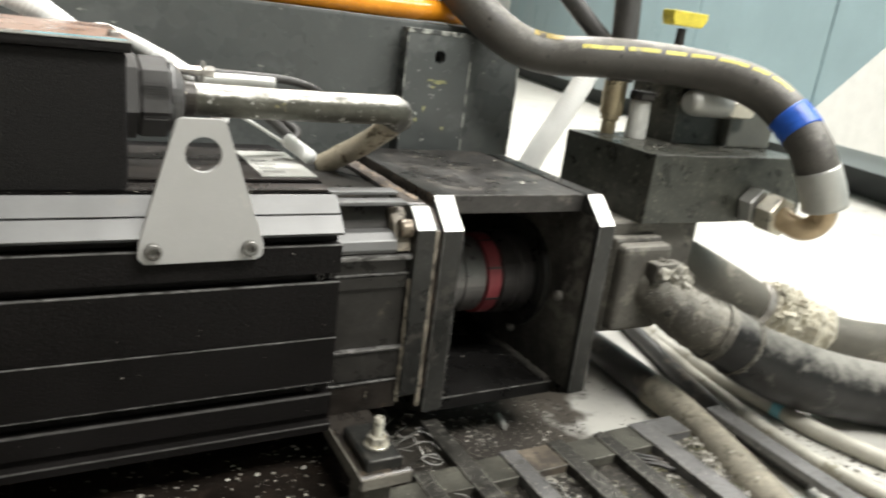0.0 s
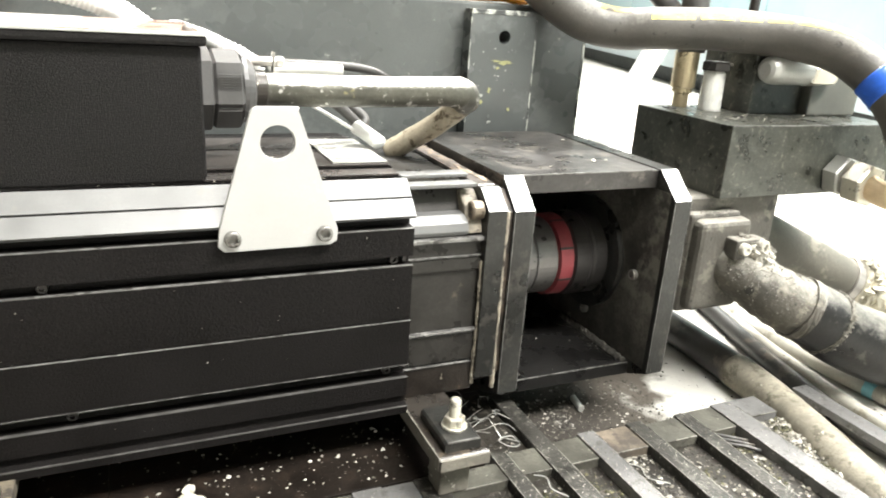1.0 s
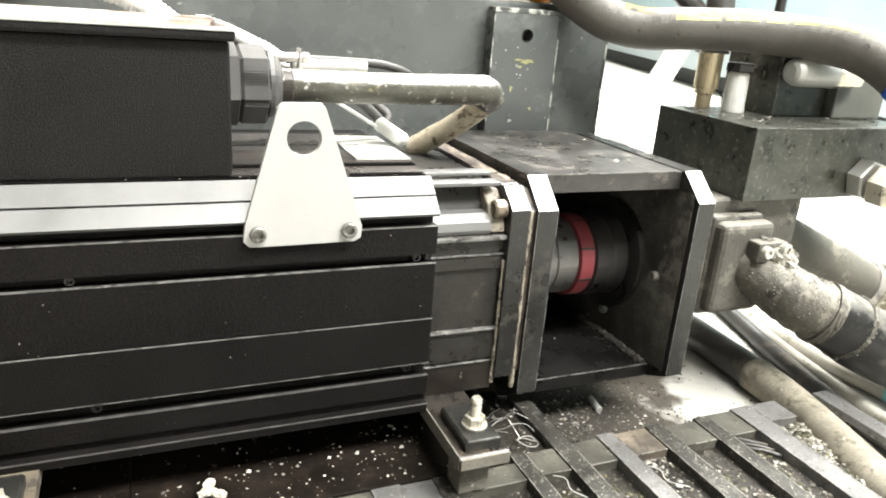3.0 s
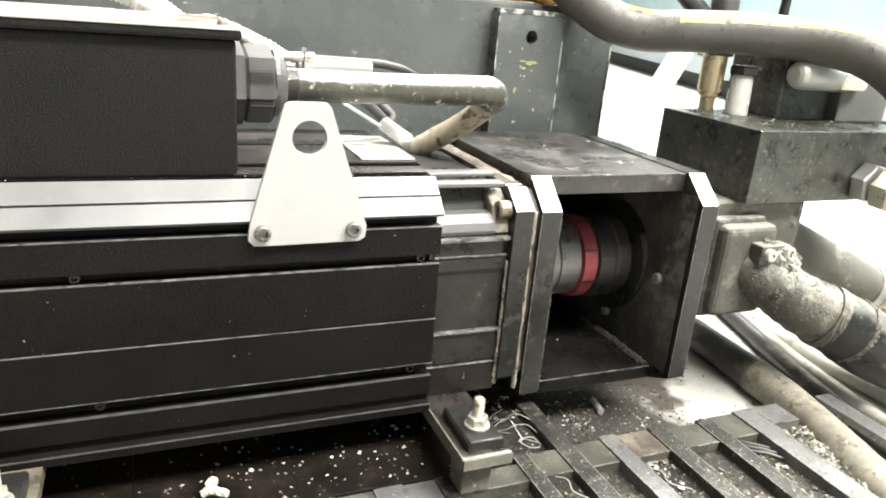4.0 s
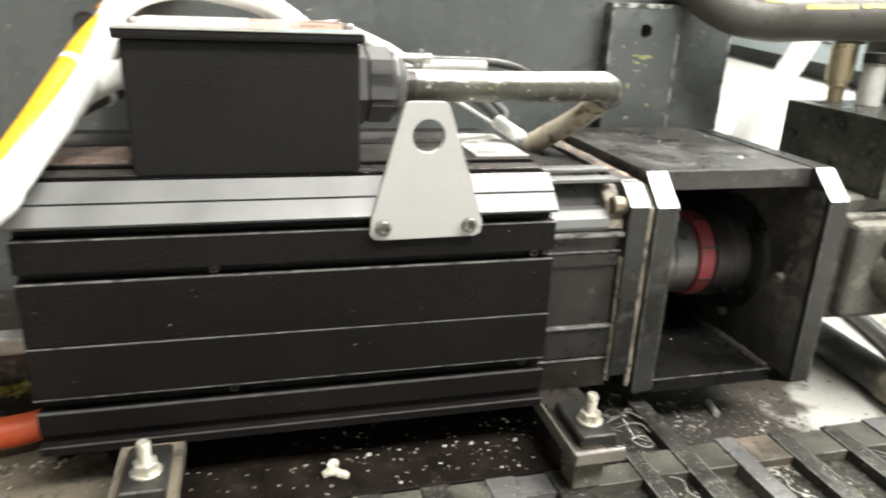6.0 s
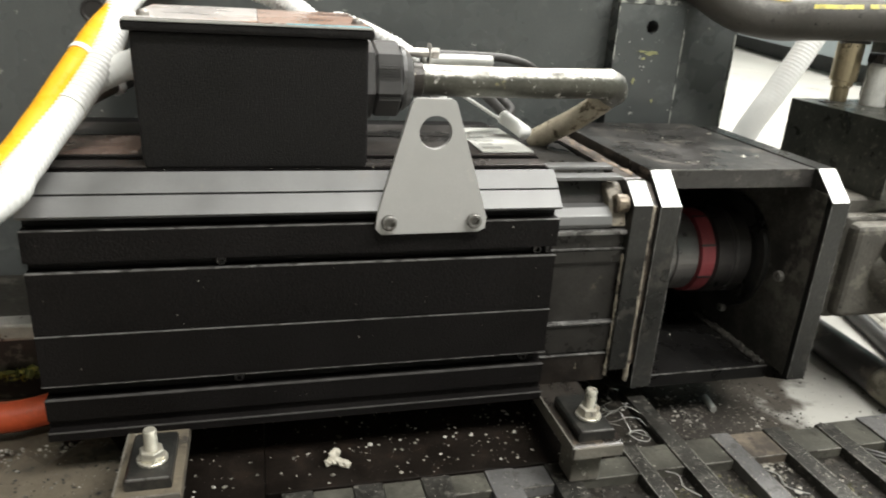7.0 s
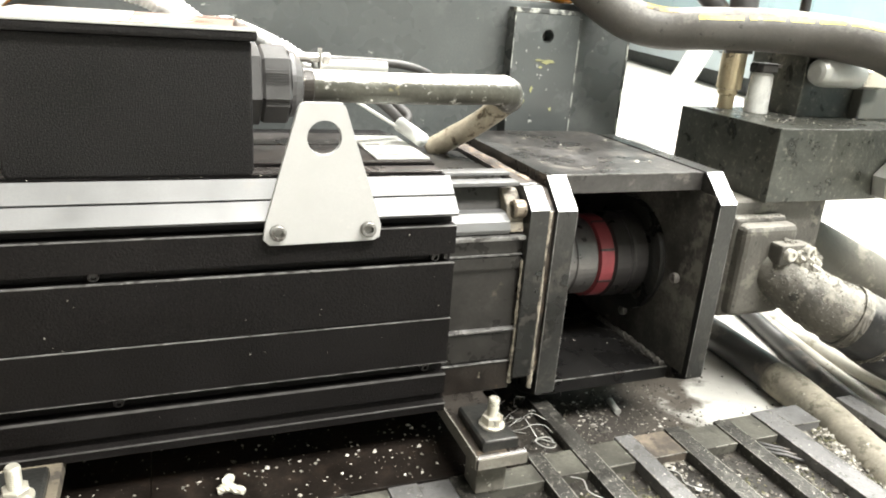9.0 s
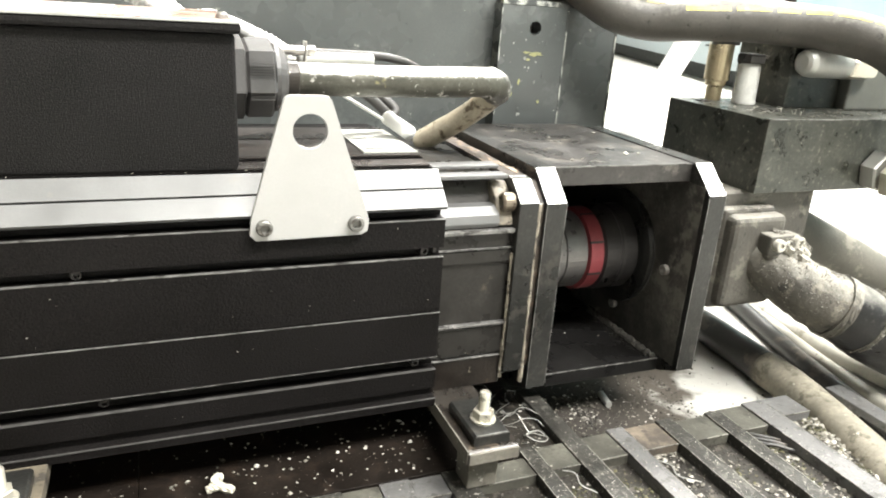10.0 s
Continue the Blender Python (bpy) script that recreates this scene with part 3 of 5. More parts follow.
scatter("chips", 60, [(-0.42, 0.06, -0.04, 0.05, BASE)], (0.0016, 0.0040), 26, M_CHIP, "larger torn chips on the base plate", "chips")
scatter("crumbs", 1400, [(-0.54, -0.385, -0.19, 0.03, BASE + 0.004)], (0.0004, 0.0028), 74, M_GRIT, "mixed crumbs on the caked dirt", "chips")
scatter("crumbs", 380, [(-0.52, -0.41, 0.040, 0.060, BASE)], (0.0008, 0.0042), 71, M_CHIP, "pale crumbs along the caked dirt rim", "chips", clumps=16)
scatter("crumbs", 2200, [(0.14, 0.37, -0.022, 0.12, FLOOR)], (0.0004, 0.0026), 73, M_GRIT, "dark and pale crumbs trodden into the oily floor", "chips")
scatter("chips", 560, [(0.14, 0.34, -0.02, 0.13, FLOOR), (0.16, 0.34, -0.02, 0.13, FLOOR)], (0.0005, 0.0034), 7, M_CHIP, "pale chips on the dirty floor", "chips")
scatter("chips", 110, [(0.34, 0.50, -0.02, 0.16, FLOOR)], (0.0005, 0.0036), 17, M_GRIT, "a few dark and pale crumbs on the pale floor", "chips")
scatter("grime", 1500, [(x0 + 0.001, x1 - 0.001, -0.30, -0.060, BED) for x0, x1 in GAPS], (0.0010, 0.0036), 58, M_MOSS, "olive grime clumps between the grate bars", "dirt", clumps=16)
scatter("grit", 4200, [(x0, x1, -0.30, -0.072, BED) for x0, x1 in LEFT_GAPS], (0.0006, 0.0028), 81, M_GRIT, "dark grit between the grate bars by the feet", "grit")
scatter("grit", 500, [(x0, x1, -0.28, -0.074, BED) for x0, x1 in LEFT_GAPS], (0.0008, 0.0036), 82, M_CHIP, "pale grit between the grate bars by the feet", "grit", clumps=14)
scatter("chips", 900, [(x0, x1, -0.3, -0.044, BASE) for x0, x1 in LEFT_BARS], (0.0002, 0.0012), 83, M_CHIP, "fine pale chips on the grate bars by the feet", "chips")
scatter("grime", 500, [(0.409, 0.455, -0.16, -0.052, BED)], (0.0010, 0.0036), 59, M_MOSS, "olive grime clumps beside the grate", "dirt", clumps=6)
scatter("crumbs", 500, [(0.075, 0.132, -0.028, 0.10, BASE - 0.010)], (0.0006, 0.0034), 29, M_GRIT, "mixed crumbs on the packed dirt", "chips")
scatter("crumbs", 900, [(0.14, 0.25, -0.02, 0.10, FLOOR)], (0.0008, 0.0042), 27, M_GRIT, "dark crumbs heaped by the mounting foot", "chips", clumps=14)
scatter("chips", 2600, [(x0, x1, -0.3, -0.03, BASE) for x0, x1 in BARS], (0.0002, 0.0013), 9, M_CHIP, "fine pale chips on the grate bars", "chips")
for x0, x1 in BARS:
    for x in (x0 - 0.0001, x1 - 0.0007):
        part("worn_edge", box(x, x + 0.0008, -0.70, -0.035, BASE - 0.0008, BASE + 0.0002), M_BAREDGE, grate, "bright worn edge")

# ---- servo motor ----
XE = -0.445
motor = thing("servo_motor", (-0.2, 0.14, 0.03), "black ribbed servo motor with bare aluminium corner bands, bolted on feet", "motor")
front = [(-0.004, 0.0285), (-0.004, 0.0365), (0.004, 0.0375), (0.004, 0.0455), (0.0, 0.0460), (0.0, 0.0655), (0.012, 0.0660), (0.012, 0.0785),
         (-0.001, 0.0790), (-0.001, 0.0803), (0.0, 0.0806), (0.0, 0.1252), (0.0022, 0.1258), (0.0022, 0.1265), (0.0008, 0.1275), (0.0008, 0.1805), (0.012, 0.1810), (0.012, 0.1895),
         (0.0008, 0.1900), (0.0008, 0.2160), (0.014, 0.2165), (0.014, 0.2300), (0.030, 0.2520)]
top = [(0.034, 0.2520), (0.034, 0.2490), (0.040, 0.2490), (0.040, 0.2545), (0.064, 0.2560), (0.064, 0.2520), (0.068, 0.2520), (0.068, 0.2575), (0.146, 0.2585), (0.146, 0.2540), (0.150, 0.2540),
       (0.150, 0.2585), (0.210, 0.2575), (0.210, 0.2530), (0.214, 0.2530), (0.214, 0.2560), (0.262, 0.2540)]
back = [(0.290, 0.2270), (0.290, 0.0285)]
part("body", prism(front + top + back, XE, 0.0), M_ANOD, motor)
for y0, z0, y1, z1 in ((0.0005, 0.2275, 0.0140, 0.2405), (0.0152, 0.2417, 0.0300, 0.2555)):
    d = Vector((0, y1 - y0, z1 - z0)).normalized()
    nrm = Vector((0, -d.z, d.y)) * 0.004
    prof = [(y0, z0), (y1, z1), (y1 - nrm.y, z1 - nrm.z), (y0 - nrm.y, z0 - nrm.z)]
    part("corner_band", prism(prof, XE - 0.001, 0.0015, 0.0005), M_CHAMFER, motor, "bare brushed aluminium band")
# Fin colour holds dust and a reddish-brown reflection painted in.
part("top_cover", box(XE + 0.002, -0.002, 0.069, 0.145, 0.2580, 0.2600, 0.0006), M_TOPFIN, motor, "dusty black fin with a painted brown reflection")
part("top_cover", box(XE + 0.002, -0.002, 0.151, 0.209, 0.2580, 0.2598, 0.0006), M_TOPFIN, motor, "dusty black fin with a painted brown reflection")
part("top_cover", box(XE + 0.002, -0.002, 0.041, 0.063, 0.2552, 0.2572, 0.0006), M_TOPFIN, motor, "dusty black fin with a painted brown reflection")
# Thin bright strips paint in the light that the up-facing ledges catch.
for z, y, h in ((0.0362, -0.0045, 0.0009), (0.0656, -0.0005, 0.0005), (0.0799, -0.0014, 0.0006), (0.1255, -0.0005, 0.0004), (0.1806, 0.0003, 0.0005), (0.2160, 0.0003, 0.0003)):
    part("edge_gleam", box(XE, 0.0005, y, y + 0.004, z - h / 2, z + h / 2), M_LIP if z < 0.07 else M_EDGE, motor, "bright edge strip")
for x, z in ((-0.0165, 0.1852), (-0.298, 0.1852), (-0.019, 0.0722), (-0.288, 0.0722)):
    part("slot_screw", socket_screw((x, 0.012, z), (0, -1, 0), 0.0042, 0.006), M_HUB, motor)
part("slot_clip", box(-0.008, -0.005, 0.006, 0.012, 0.183, 0.189), M_HUB, motor)

rng = random.Random(51)
specks = bmesh.new()
for _ in range(42):
    x, z, w = rng.uniform(XE + 0.01, -0.005), rng.uniform(0.05, 0.212), 0.0002 + 0.0008 * rng.random() ** 4
    if 0.064 < z < 0.082 or 0.178 < z < 0.192:
        continue
    box(x, x + w * rng.uniform(0.7, 1.8), -0.0006, 0.0012, z, z + w, bm=specks)
tagged(part("dust_specks", specks, M_CRUMB, motor, "pale dust specks"), kind="stuff")

# drive end shield with ribs
shield = part("end_shield", prism([(0.030, 0.040), (0.022, 0.050), (0.022, 0.196), (0.040, 0.2150), (0.052, 0.240), (0.255, 0.240), (0.275, 0.215), (0.275, 0.040)], 0.0, 0.080), M_SHIELD, motor, "black ribbed drive end shield")
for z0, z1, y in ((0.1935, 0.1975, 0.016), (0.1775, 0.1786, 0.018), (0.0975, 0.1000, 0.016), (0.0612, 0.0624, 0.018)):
    part("rib", box(0.0005, 0.080, y, 0.03, z0, z1, 0.0008), M_EDGE, shield, "bright rib")
part("rib", box(0.0, 0.0795, 0.019, 0.03, 0.1635, 0.1765, 0.001), M_SHIELD, shield)
part("rib", box(0.0, 0.0795, 0.019, 0.03, 0.0655, 0.0955, 0.001), M_SHIELD, shield)
part("rib", box(0.0, 0.076, 0.034, 0.05, 0.2425, 0.2465, 0.001), M_CHAMFER, shield, "bare aluminium rib")
part("rib", box(0.0, 0.074, 0.052, 0.07, 0.2485, 0.2520, 0.001), M_CHAMFER, shield, "bare aluminium rib")
part("rib", prism([(0.019, 0.2030), (0.022, 0.1985), (0.034, 0.1985), (0.040, 0.2190), (0.030, 0.2180), (0.022, 0.2110)], 0.001, 0.064, 0.001), M_CHAMFER, shield, "bare aluminium wedge")
part("boss", prism([(0.020, 0.200), (0.050, 0.200), (0.060, 0.236), (0.045, 0.238), (0.030, 0.226)], 0.062, 0.0795, 0.003), M_GREASE, shield, "rust-stained bolt boss")
part("flange_bolt", turned([(0, 0.0088), (0.002, 0.0092), (0.011, 0.0092), (0.013, 0.0078), (0.013, 0.0048), (0.008, 0.0044), (0.008, 0.0003)], (0.079, 0.026, 0.222), (0.060, 0.026, 0.222), 20), M_RUSTBOLT, shield, "rusty socket bolt")
flange = part("mounting_flange", prism(octagon(0.012, 0.291, 0.030, 0.2420, 0.022, 0.0185), 0.080, 0.1005, 0.0006), M_HOUSE, motor, "oily black mounting flange")
part("chamfer_face", prism([(0.0117, 0.2238), (0.0337, 0.2423), (0.0345, 0.2418), (0.0125, 0.2233)], 0.0805, 0.1000), M_MILLED, flange, "bright milled chamfer")
part("seam", prism(octagon(0.0165, 0.286, 0.032, 0.2390, 0.022, 0.0185), 0.1005, 0.1090), M_RUSTFILM, flange, "rusty greasy joint")
part("rust_film", prism([(0.040, 0.2418), (0.270, 0.2418), (0.266, 0.2432), (0.150, 0.2440), (0.044, 0.2430)], 0.0812, 0.0998, 0.0004), M_RUSTFILM, flange, "rust and grease on the flange top")
rng = random.Random(77)
for y, rx_, ry_ in ((0.066, 0.006, 0.020), (0.100, 0.008, 0.026), (0.140, 0.010, 0.030), (0.178, 0.011, 0.028), (0.212, 0.011, 0.026), (0.246, 0.011, 0.024)):
    bm = bmesh.new()
    cx_, n = 0.0975 - rx_ * 0.5 + rng.uniform(-0.002, 0.002), 22
    low = [bm.verts.new((min(0.1028, cx_ + rx_ * rng.uniform(0.5, 1.1) * math.cos(k * math.tau / n)), y + ry_ * rng.uniform(0.5, 1.1) * math.sin(k * math.tau / n), 0.2415)) for k in range(n)]
    high = [bm.verts.new((cx_ + (v.co.x - cx_) * 0.8, y + (v.co.y - y) * 0.8, 0.2434 + rng.uniform(0, 0.0008))) for v in low]
    for k in range(n):
        bm.faces.new((low[k], low[(k + 1) % n], high[(k + 1) % n], high[k]))
    bmesh.ops.triangulate(bm, faces=[bm.faces.new(high)])
    part("grease_lump", bm, M_RUSTSEAM, flange, "tan grease smear")
part("corner_bolt", socket_screw((0.0800, 0.262, 0.232), (-1, 0, 0), 0.0085, 0.009), M_OILSTEEL, flange, "dark corner bolt")
part("grease_strip", pipe([(0.1015, 0.0142, 0.030), (0.1018, 0.0138, 0.08), (0.1012, 0.0140, 0.13), (0.1020, 0.0137, 0.18), (0.1018, 0.0144, 0.222)], 0.0020, 10, 12, radius=lambda i, s: 0.0019 + 0.0007 * math.sin(s * 70 + 1.0), rough=0.0005, seed=14), M_GREASE, flange, "tan grease along the joint")
part("grease_strip", pipe([(0.0795, 0.0180, 0.036), (0.0792, 0.0172, 0.08), (0.0796, 0.0176, 0.12), (0.0794, 0.0185, 0.172)], 0.0018, 10, 12, radius=lambda i, s: 0.0019 - s * 0.004 + 0.0004 * math.sin(s * 250), rough=0.0004, seed=15), M_GREASE, flange, "tan grease along the flange")

# feet with studs
for x0, dy, top_dirt in ((0.0, 0.0, M_OILSTEEL), (-0.382, -0.002, M_DUSTBASE)):
    foot = part("foot", prism([(-0.086, 0.0165), (-0.088, 0.0185), (-0.088, 0.027), (-0.084, 0.030), (-0.030, 0.030), (0.10, 0.030), (0.10, 0.0165)], x0, x0 + 0.050, 0.0012), top_dirt, motor, "dirty steel mounting foot")
    part("foot_edge", box(x0 - 0.0006, x0 + 0.0010, -0.086, 0.02, 0.0172, 0.0304), M_FOOTDUST, foot, "dusty pale edge")
    part("foot_edge", box(x0 + 0.001, x0 + 0.049, -0.0888, -0.0868, 0.0180, 0.0285), M_FOOTDUST, foot, "dusty pale end face")
    part("foot_block", box(x0 + 0.008, x0 + 0.038, -0.0735, -0.046, BASE, 0.0165, 0.0018), M_FOOTDUST, foot, "dust-caked spacer block")
    part("foot_web", prism([(0.0185, 0.030), (0.030, 0.030), (0.030, 0.062), (0.020, 0.062)], x0 + 0.001, x0 + 0.079, 0.001), M_RUSTWEB, foot, "rusty oil-stained foot web")
    part("clamp_plate", prism([(x0 + 0.009, 0.030), (x0 + 0.042, 0.030), (x0 + 0.043, 0.032), (x0 + 0.043, 0.0385), (x0 + 0.041, 0.0405), (x0 + 0.010, 0.0405), (x0 + 0.008, 0.0385), (x0 + 0.008, 0.032)], -0.080 + dy, -0.020 + dy, 0.0, axis="y"), M_HOUSE, foot, "black clamp plate")
    part("plate_edge", box(x0 + 0.010, x0 + 0.041, -0.0806 + dy, -0.0792 + dy, 0.0394, 0.0410), M_EDGE, foot, "bright edge strip")
    sx, sy = x0 + 0.0265, -0.056 + dy
    stud = part("stud", bm=turned([(0, 0.0050), (0.001, 0.0054)] + [(0.001 + k * 0.0009, 0.0054 if k % 2 else 0.0048) for k in range(1, 30)] + [(0.0288, 0.0042)], (sx, sy, 0.0405), (sx, sy, 0.08), 18), material=M_ZINC, parent=foot, label="pale plated threaded stud")
    part("nut", hexnut((sx, sy, 0.0430), (0, 0, 1), 0.0098, 0.0082), M_ZINC, stud)
    part("washer", turned([(0, 0.0116), (0.0004, 0.0120), (0.0022, 0.0120), (0.0026, 0.0116)], (sx, sy, 0.0405), (sx, sy, 0.06), 28), M_ZINC, stud)

# lifting bracket
hole_c, hole_r = (-0.1222, 0.2962), 0.0138


def corner(cx, cz, r, a0, a1, n=6):
    return [(cx + r * math.cos(radians(a0 + (a1 - a0) * k / n)), cz + r * math.sin(radians(a0 + (a1 - a0) * k / n))) for k in range(n + 1)]


def plate_with_hole(outline, centre, r, y0, y1, bevel=0.0):
    """A plate in the x-z plane with one round hole."""
    bm = bmesh.new()
    n = 96
    cx, cz = centre
    outer, inner = [], []
    m = len(outline)
    for k in range(n):
        a = k * math.tau / n
        dx, dz = math.cos(a), math.sin(a)
        best = 1e9
        for i in range(m):
            (ax, az), (bx, bz) = outline[i], outline[(i + 1) % m]
            ex, ez = bx - ax, bz - az
            det = dx * -ez + dz * ex
            if abs(det) < 1e-12:
                continue
            s = ((ax - cx) * -ez + (az - cz) * ex) / det
            u = (dx * (az - cz) - dz * (ax - cx)) / det
            if s > 0 and -1e-6 <= u <= 1 + 1e-6:
                best = min(best, s)
        outer.append((cx + dx * best, cz + dz * best))
        inner.append((cx + dx * r, cz + dz * r))
    rings = []
    for pts, y in ((outer, y1), (outer, y0 + bevel), ([(x + (cx - x) * bevel * 8, z + (cz - z) * bevel * 8) for x, z in outer], y0), ([(x + (x - cx) * bevel * 25, z + (z - cz) * bevel * 25) for x, z in inner], y0), (inner, y0 + bevel), (inner, y1)):
        rings.append([bm.verts.new((x, y, z)) for x, z in pts])
    for p, q in zip(rings, rings[1:] + rings[:1]):
        for k in range(n):
            bm.faces.new((p[k], p[(k + 1) % n], q[(k + 1) % n], q[k]))
    return bm


outline = corner(-0.1640, 0.2142, 0.0068, 180, 270) + corner(-0.0788, 0.2150, 0.0068, 270, 360) + corner(-0.0788, 0.2200, 0.0068, 0, 20) + corner(-0.1112, 0.3172, 0.0068, 20, 90) + corner(-0.1368, 0.3172, 0.0068, 90, 160) + corner(-0.1640, 0.2190, 0.0068, 160, 180)
bracket = part("lifting_bracket", plate_with_hole(outline, hole_c, hole_r, -0.0045, 0.0005, 0.0006), M_BRACKET, motor, "pale plated lifting plate with a round eye")
for x in (-0.1592, -0.0840):
    part("bracket_bolt", turned([(0, 0.0064), (0.0010, 0.0068), (0.0046, 0.0066), (0.0054, 0.0057), (0.0054, 0.0038), (0.0015, 0.0035), (0.0015, 0.0002)], (x, -0.0045, 0.2192), (x, -0.02, 0.2192), 24), M_BOLTGREY, bracket, "grey steel socket bolt")

# connection box and lid
cbox = part("connection_box", prism([(-0.3545, 0.2545), (-0.1745, 0.2545), (-0.1720, 0.2600), (-0.1725, 0.3640), (-0.3590, 0.3640), (-0.3570, 0.2600)], 0.040, 0.225, 0.0025, axis="y"), M_BOX, motor, "black textured connection box")
part("box_foot", box(-0.350, -0.18, 0.046, 0.22, 0.2525, 0.2560), M_BOX, cbox)
lid = part("lid", box(-0.3640, -0.1685, 0.034, 0.231, 0.3645, 0.3735, 0.003), M_BOX, cbox, "black lid, its dusty top painted with reflections")
# The lid's pale and red-brown reflections are painted as two thin plates.
part("lid_film", box(-0.3620, -0.262, 0.037, 0.228, 0.3735, 0.3748, 0.0004), M_LID, lid, "dusty film with a pale painted reflection")
part("lid_reflection", box(-0.2615, -0.1705, 0.037, 0.228, 0.3735, 0.3746, 0.0004), M_REDREFLECT, lid, "red-brown reflection painted on the lid")
# Highlight along the lid's front edge, drawn as a pale strip.
part("lid_rim", box(-0.3632, -0.1694, 0.0331, 0.0345, 0.3722, 0.3740, 0.0004), M_FERRULE, lid, "pale strip, painted rim highlight")
part("cyan_edge", box(-0.2395, -0.1725, 0.0342, 0.0369, 0.3737, 0.3748), M_CYAN, lid, "cyan edge strip")
# Thin patch paints the surroundings' reddish reflection on the fin top.
part("reflection_patch", box(-0.4430, -0.3660, 0.071, 0.143, 0.2600, 0.2604), M_REDREFLECT, motor, "red-brown reflection painted on the fin")
part("lid_screw", turned([(0, 0.005), (0.003, 0.0048), (0.005, 0.003)], (-0.180, 0.060, 0.3746), (-0.180, 0.060, 0.39), 14), M_STEEL, lid)
part("lid_screw", turned([(0, 0.005), (0.003, 0.0048), (0.005, 0.003)], (-0.350, 0.060, 0.3746), (-0.350, 0.060, 0.39), 14), M_STEEL, lid)

# name plate on the top
nplate = part("name_plate", prism([(-0.056, 0.0), (-0.003, 0.0), (-0.003, 0.0012), (-0.056, 0.0012)], 0.074, 0.186, axis="y"), M_LABEL, motor, "worn foil name plate")
nplate.location.z += 0.2605
ORIGIN[nplate] = ORIGIN[nplate] + Vector((0, 0, 0.2605))
for k in range(4):
    part("print_bar", box(-0.050, -0.030 - 0.006 * (k % 2), 0.086 + 0.016 * k, 0.094 + 0.016 * k, 0.2617, 0.2620), M_PRINT, nplate)

# cable gland and conduit
gy, gz = 0.120, 0.3222
gland = thing("cable_gland", (-0.15, gy, gz), "grey nylon cable gland screwed into the connection box", "cable gland")
part("hex_base", hexnut((-0.1722, gy, gz), (1, 0, 0), 0.0375, 0.014, turn=math.pi / 6), M_NYLON, gland)
part("hex_cap", hexnut((-0.1580, gy, gz), (1, 0, 0), 0.0358, 0.026, turn=math.pi / 6), M_NYLON, gland)
ribbed = bmesh.new()
for k in range(15):
    box(-0.1550, -0.1345, gy - 0.0318, gy - 0.0305, gz - 0.0160 + k * 0.0022, gz - 0.0149 + k * 0.0022, bm=ribbed)
part("grip_ribs", ribbed, M_NYLON, gland)
part("collar", turned([(0, 0.031), (0.004, 0.030), (0.010, 0.025), (0.012, 0.021)], (-0.132, gy, gz), (0, gy, gz), 32), M_NYLON, gland, smooth=False)
conduit = thing("conduit", (0.0, gy, gz), "flaking painted steel conduit bent back onto the motor", "conduit")
part("straight", pipe([(-0.128, gy, gz), (-0.06, gy, gz - 0.001), (0.02, gy, gz - 0.001), (0.078, gy, gz), (0.098, gy + 0.006, gz - 0.003), (0.108, gy + 0.020, gz - 0.012)], 0.0152, 24, 8, rough=0.0002), M_FLAKE, conduit, smooth=True)
part("return_leg", pipe([(0.108, gy + 0.020, gz - 0.012), (0.104, gy + 0.032, gz - 0.022), (0.086, gy + 0.051, gz - 0.044), (0.057, gy + 0.076, gz - 0.070), (0.046, gy + 0.086, gz - 0.080)], 0.0125, 20, 8, rough=0.0003), M_TANROD, conduit, "tan bare conduit leg", smooth=True)
part("elbow_bead", turned([(0, 0.0158), (0.003, 0.0168), (0.008, 0.0165), (0.011, 0.0152)], (0.086, gy + 0.002, gz - 0.0008), (0.097, gy + 0.006, gz - 0.0025), 24), M_FLAKE, conduit, smooth=True)
clamp = thing("hose_clamp", (-0.10, gy + 0.02, gz + 0.02), "small steel worm clamp on the conduit", "clamp")
part("band", turned([(0, 0.0160), (0.001, 0.0168), (0.010, 0.0168), (0.011, 0.0160)], (-0.120, gy, gz), (-0.10, gy, gz), 32), M_OILSTEEL, clamp)
part("worm_screw", rod((-0.128, gy + 0.012, gz + 0.024), (-0.096, gy + 0.012, gz + 0.024), 0.0045, 12), M_STEEL, clamp)
part("tab", box(-0.1005, -0.0985, gy + 0.006, gy + 0.018, gz + 0.014, gz + 0.033, 0.0006), M_STEEL, clamp)
part("screw_head", hexnut((-0.097, gy + 0.012, gz + 0.024), (1, 0, 0), 0.0055, 0.007), M_STEEL, clamp)

cable = thing("sensor_cable", (0.0, 0.17, 0.3), "thin black cable with a pale sleeve behind the conduit", "cable")
part("jacket", pipe([(-0.105, 0.165, 0.342), (-0.05, 0.172, 0.341), (0.0, 0.180, 0.338), (0.035, 0.190, 0.326), (0.05, 0.20, 0.30)], 0.0045, 10), M_RUBBER, cable, smooth=True)
part("sleeve", pipe([(-0.100, 0.163, 0.336), (-0.06, 0.168, 0.336), (-0.022, 0.173, 0.335)], 0.0068, 12), M_FERRULE, cable, "grey sleeve", smooth=True)
part("loop", pipe([(-0.055, 0.175, 0.318), (-0.022, 0.180, 0.298), (0.0, 0.182, 0.279), (0.006, 0.186, 0.276), (0.010, 0.192, 0.284), (-0.01, 0.20, 0.300)], 0.0055, 10), M_RUBBER, cable, smooth=True)
part("white_sleeve", pipe([(-0.0075, 0.160, 0.2790), (-0.001, 0.144, 0.2745), (0.006, 0.124, 0.2690)], 0.0078, 12), M_WHITEHOSE, cable, "white plastic sleeve", smooth=True)
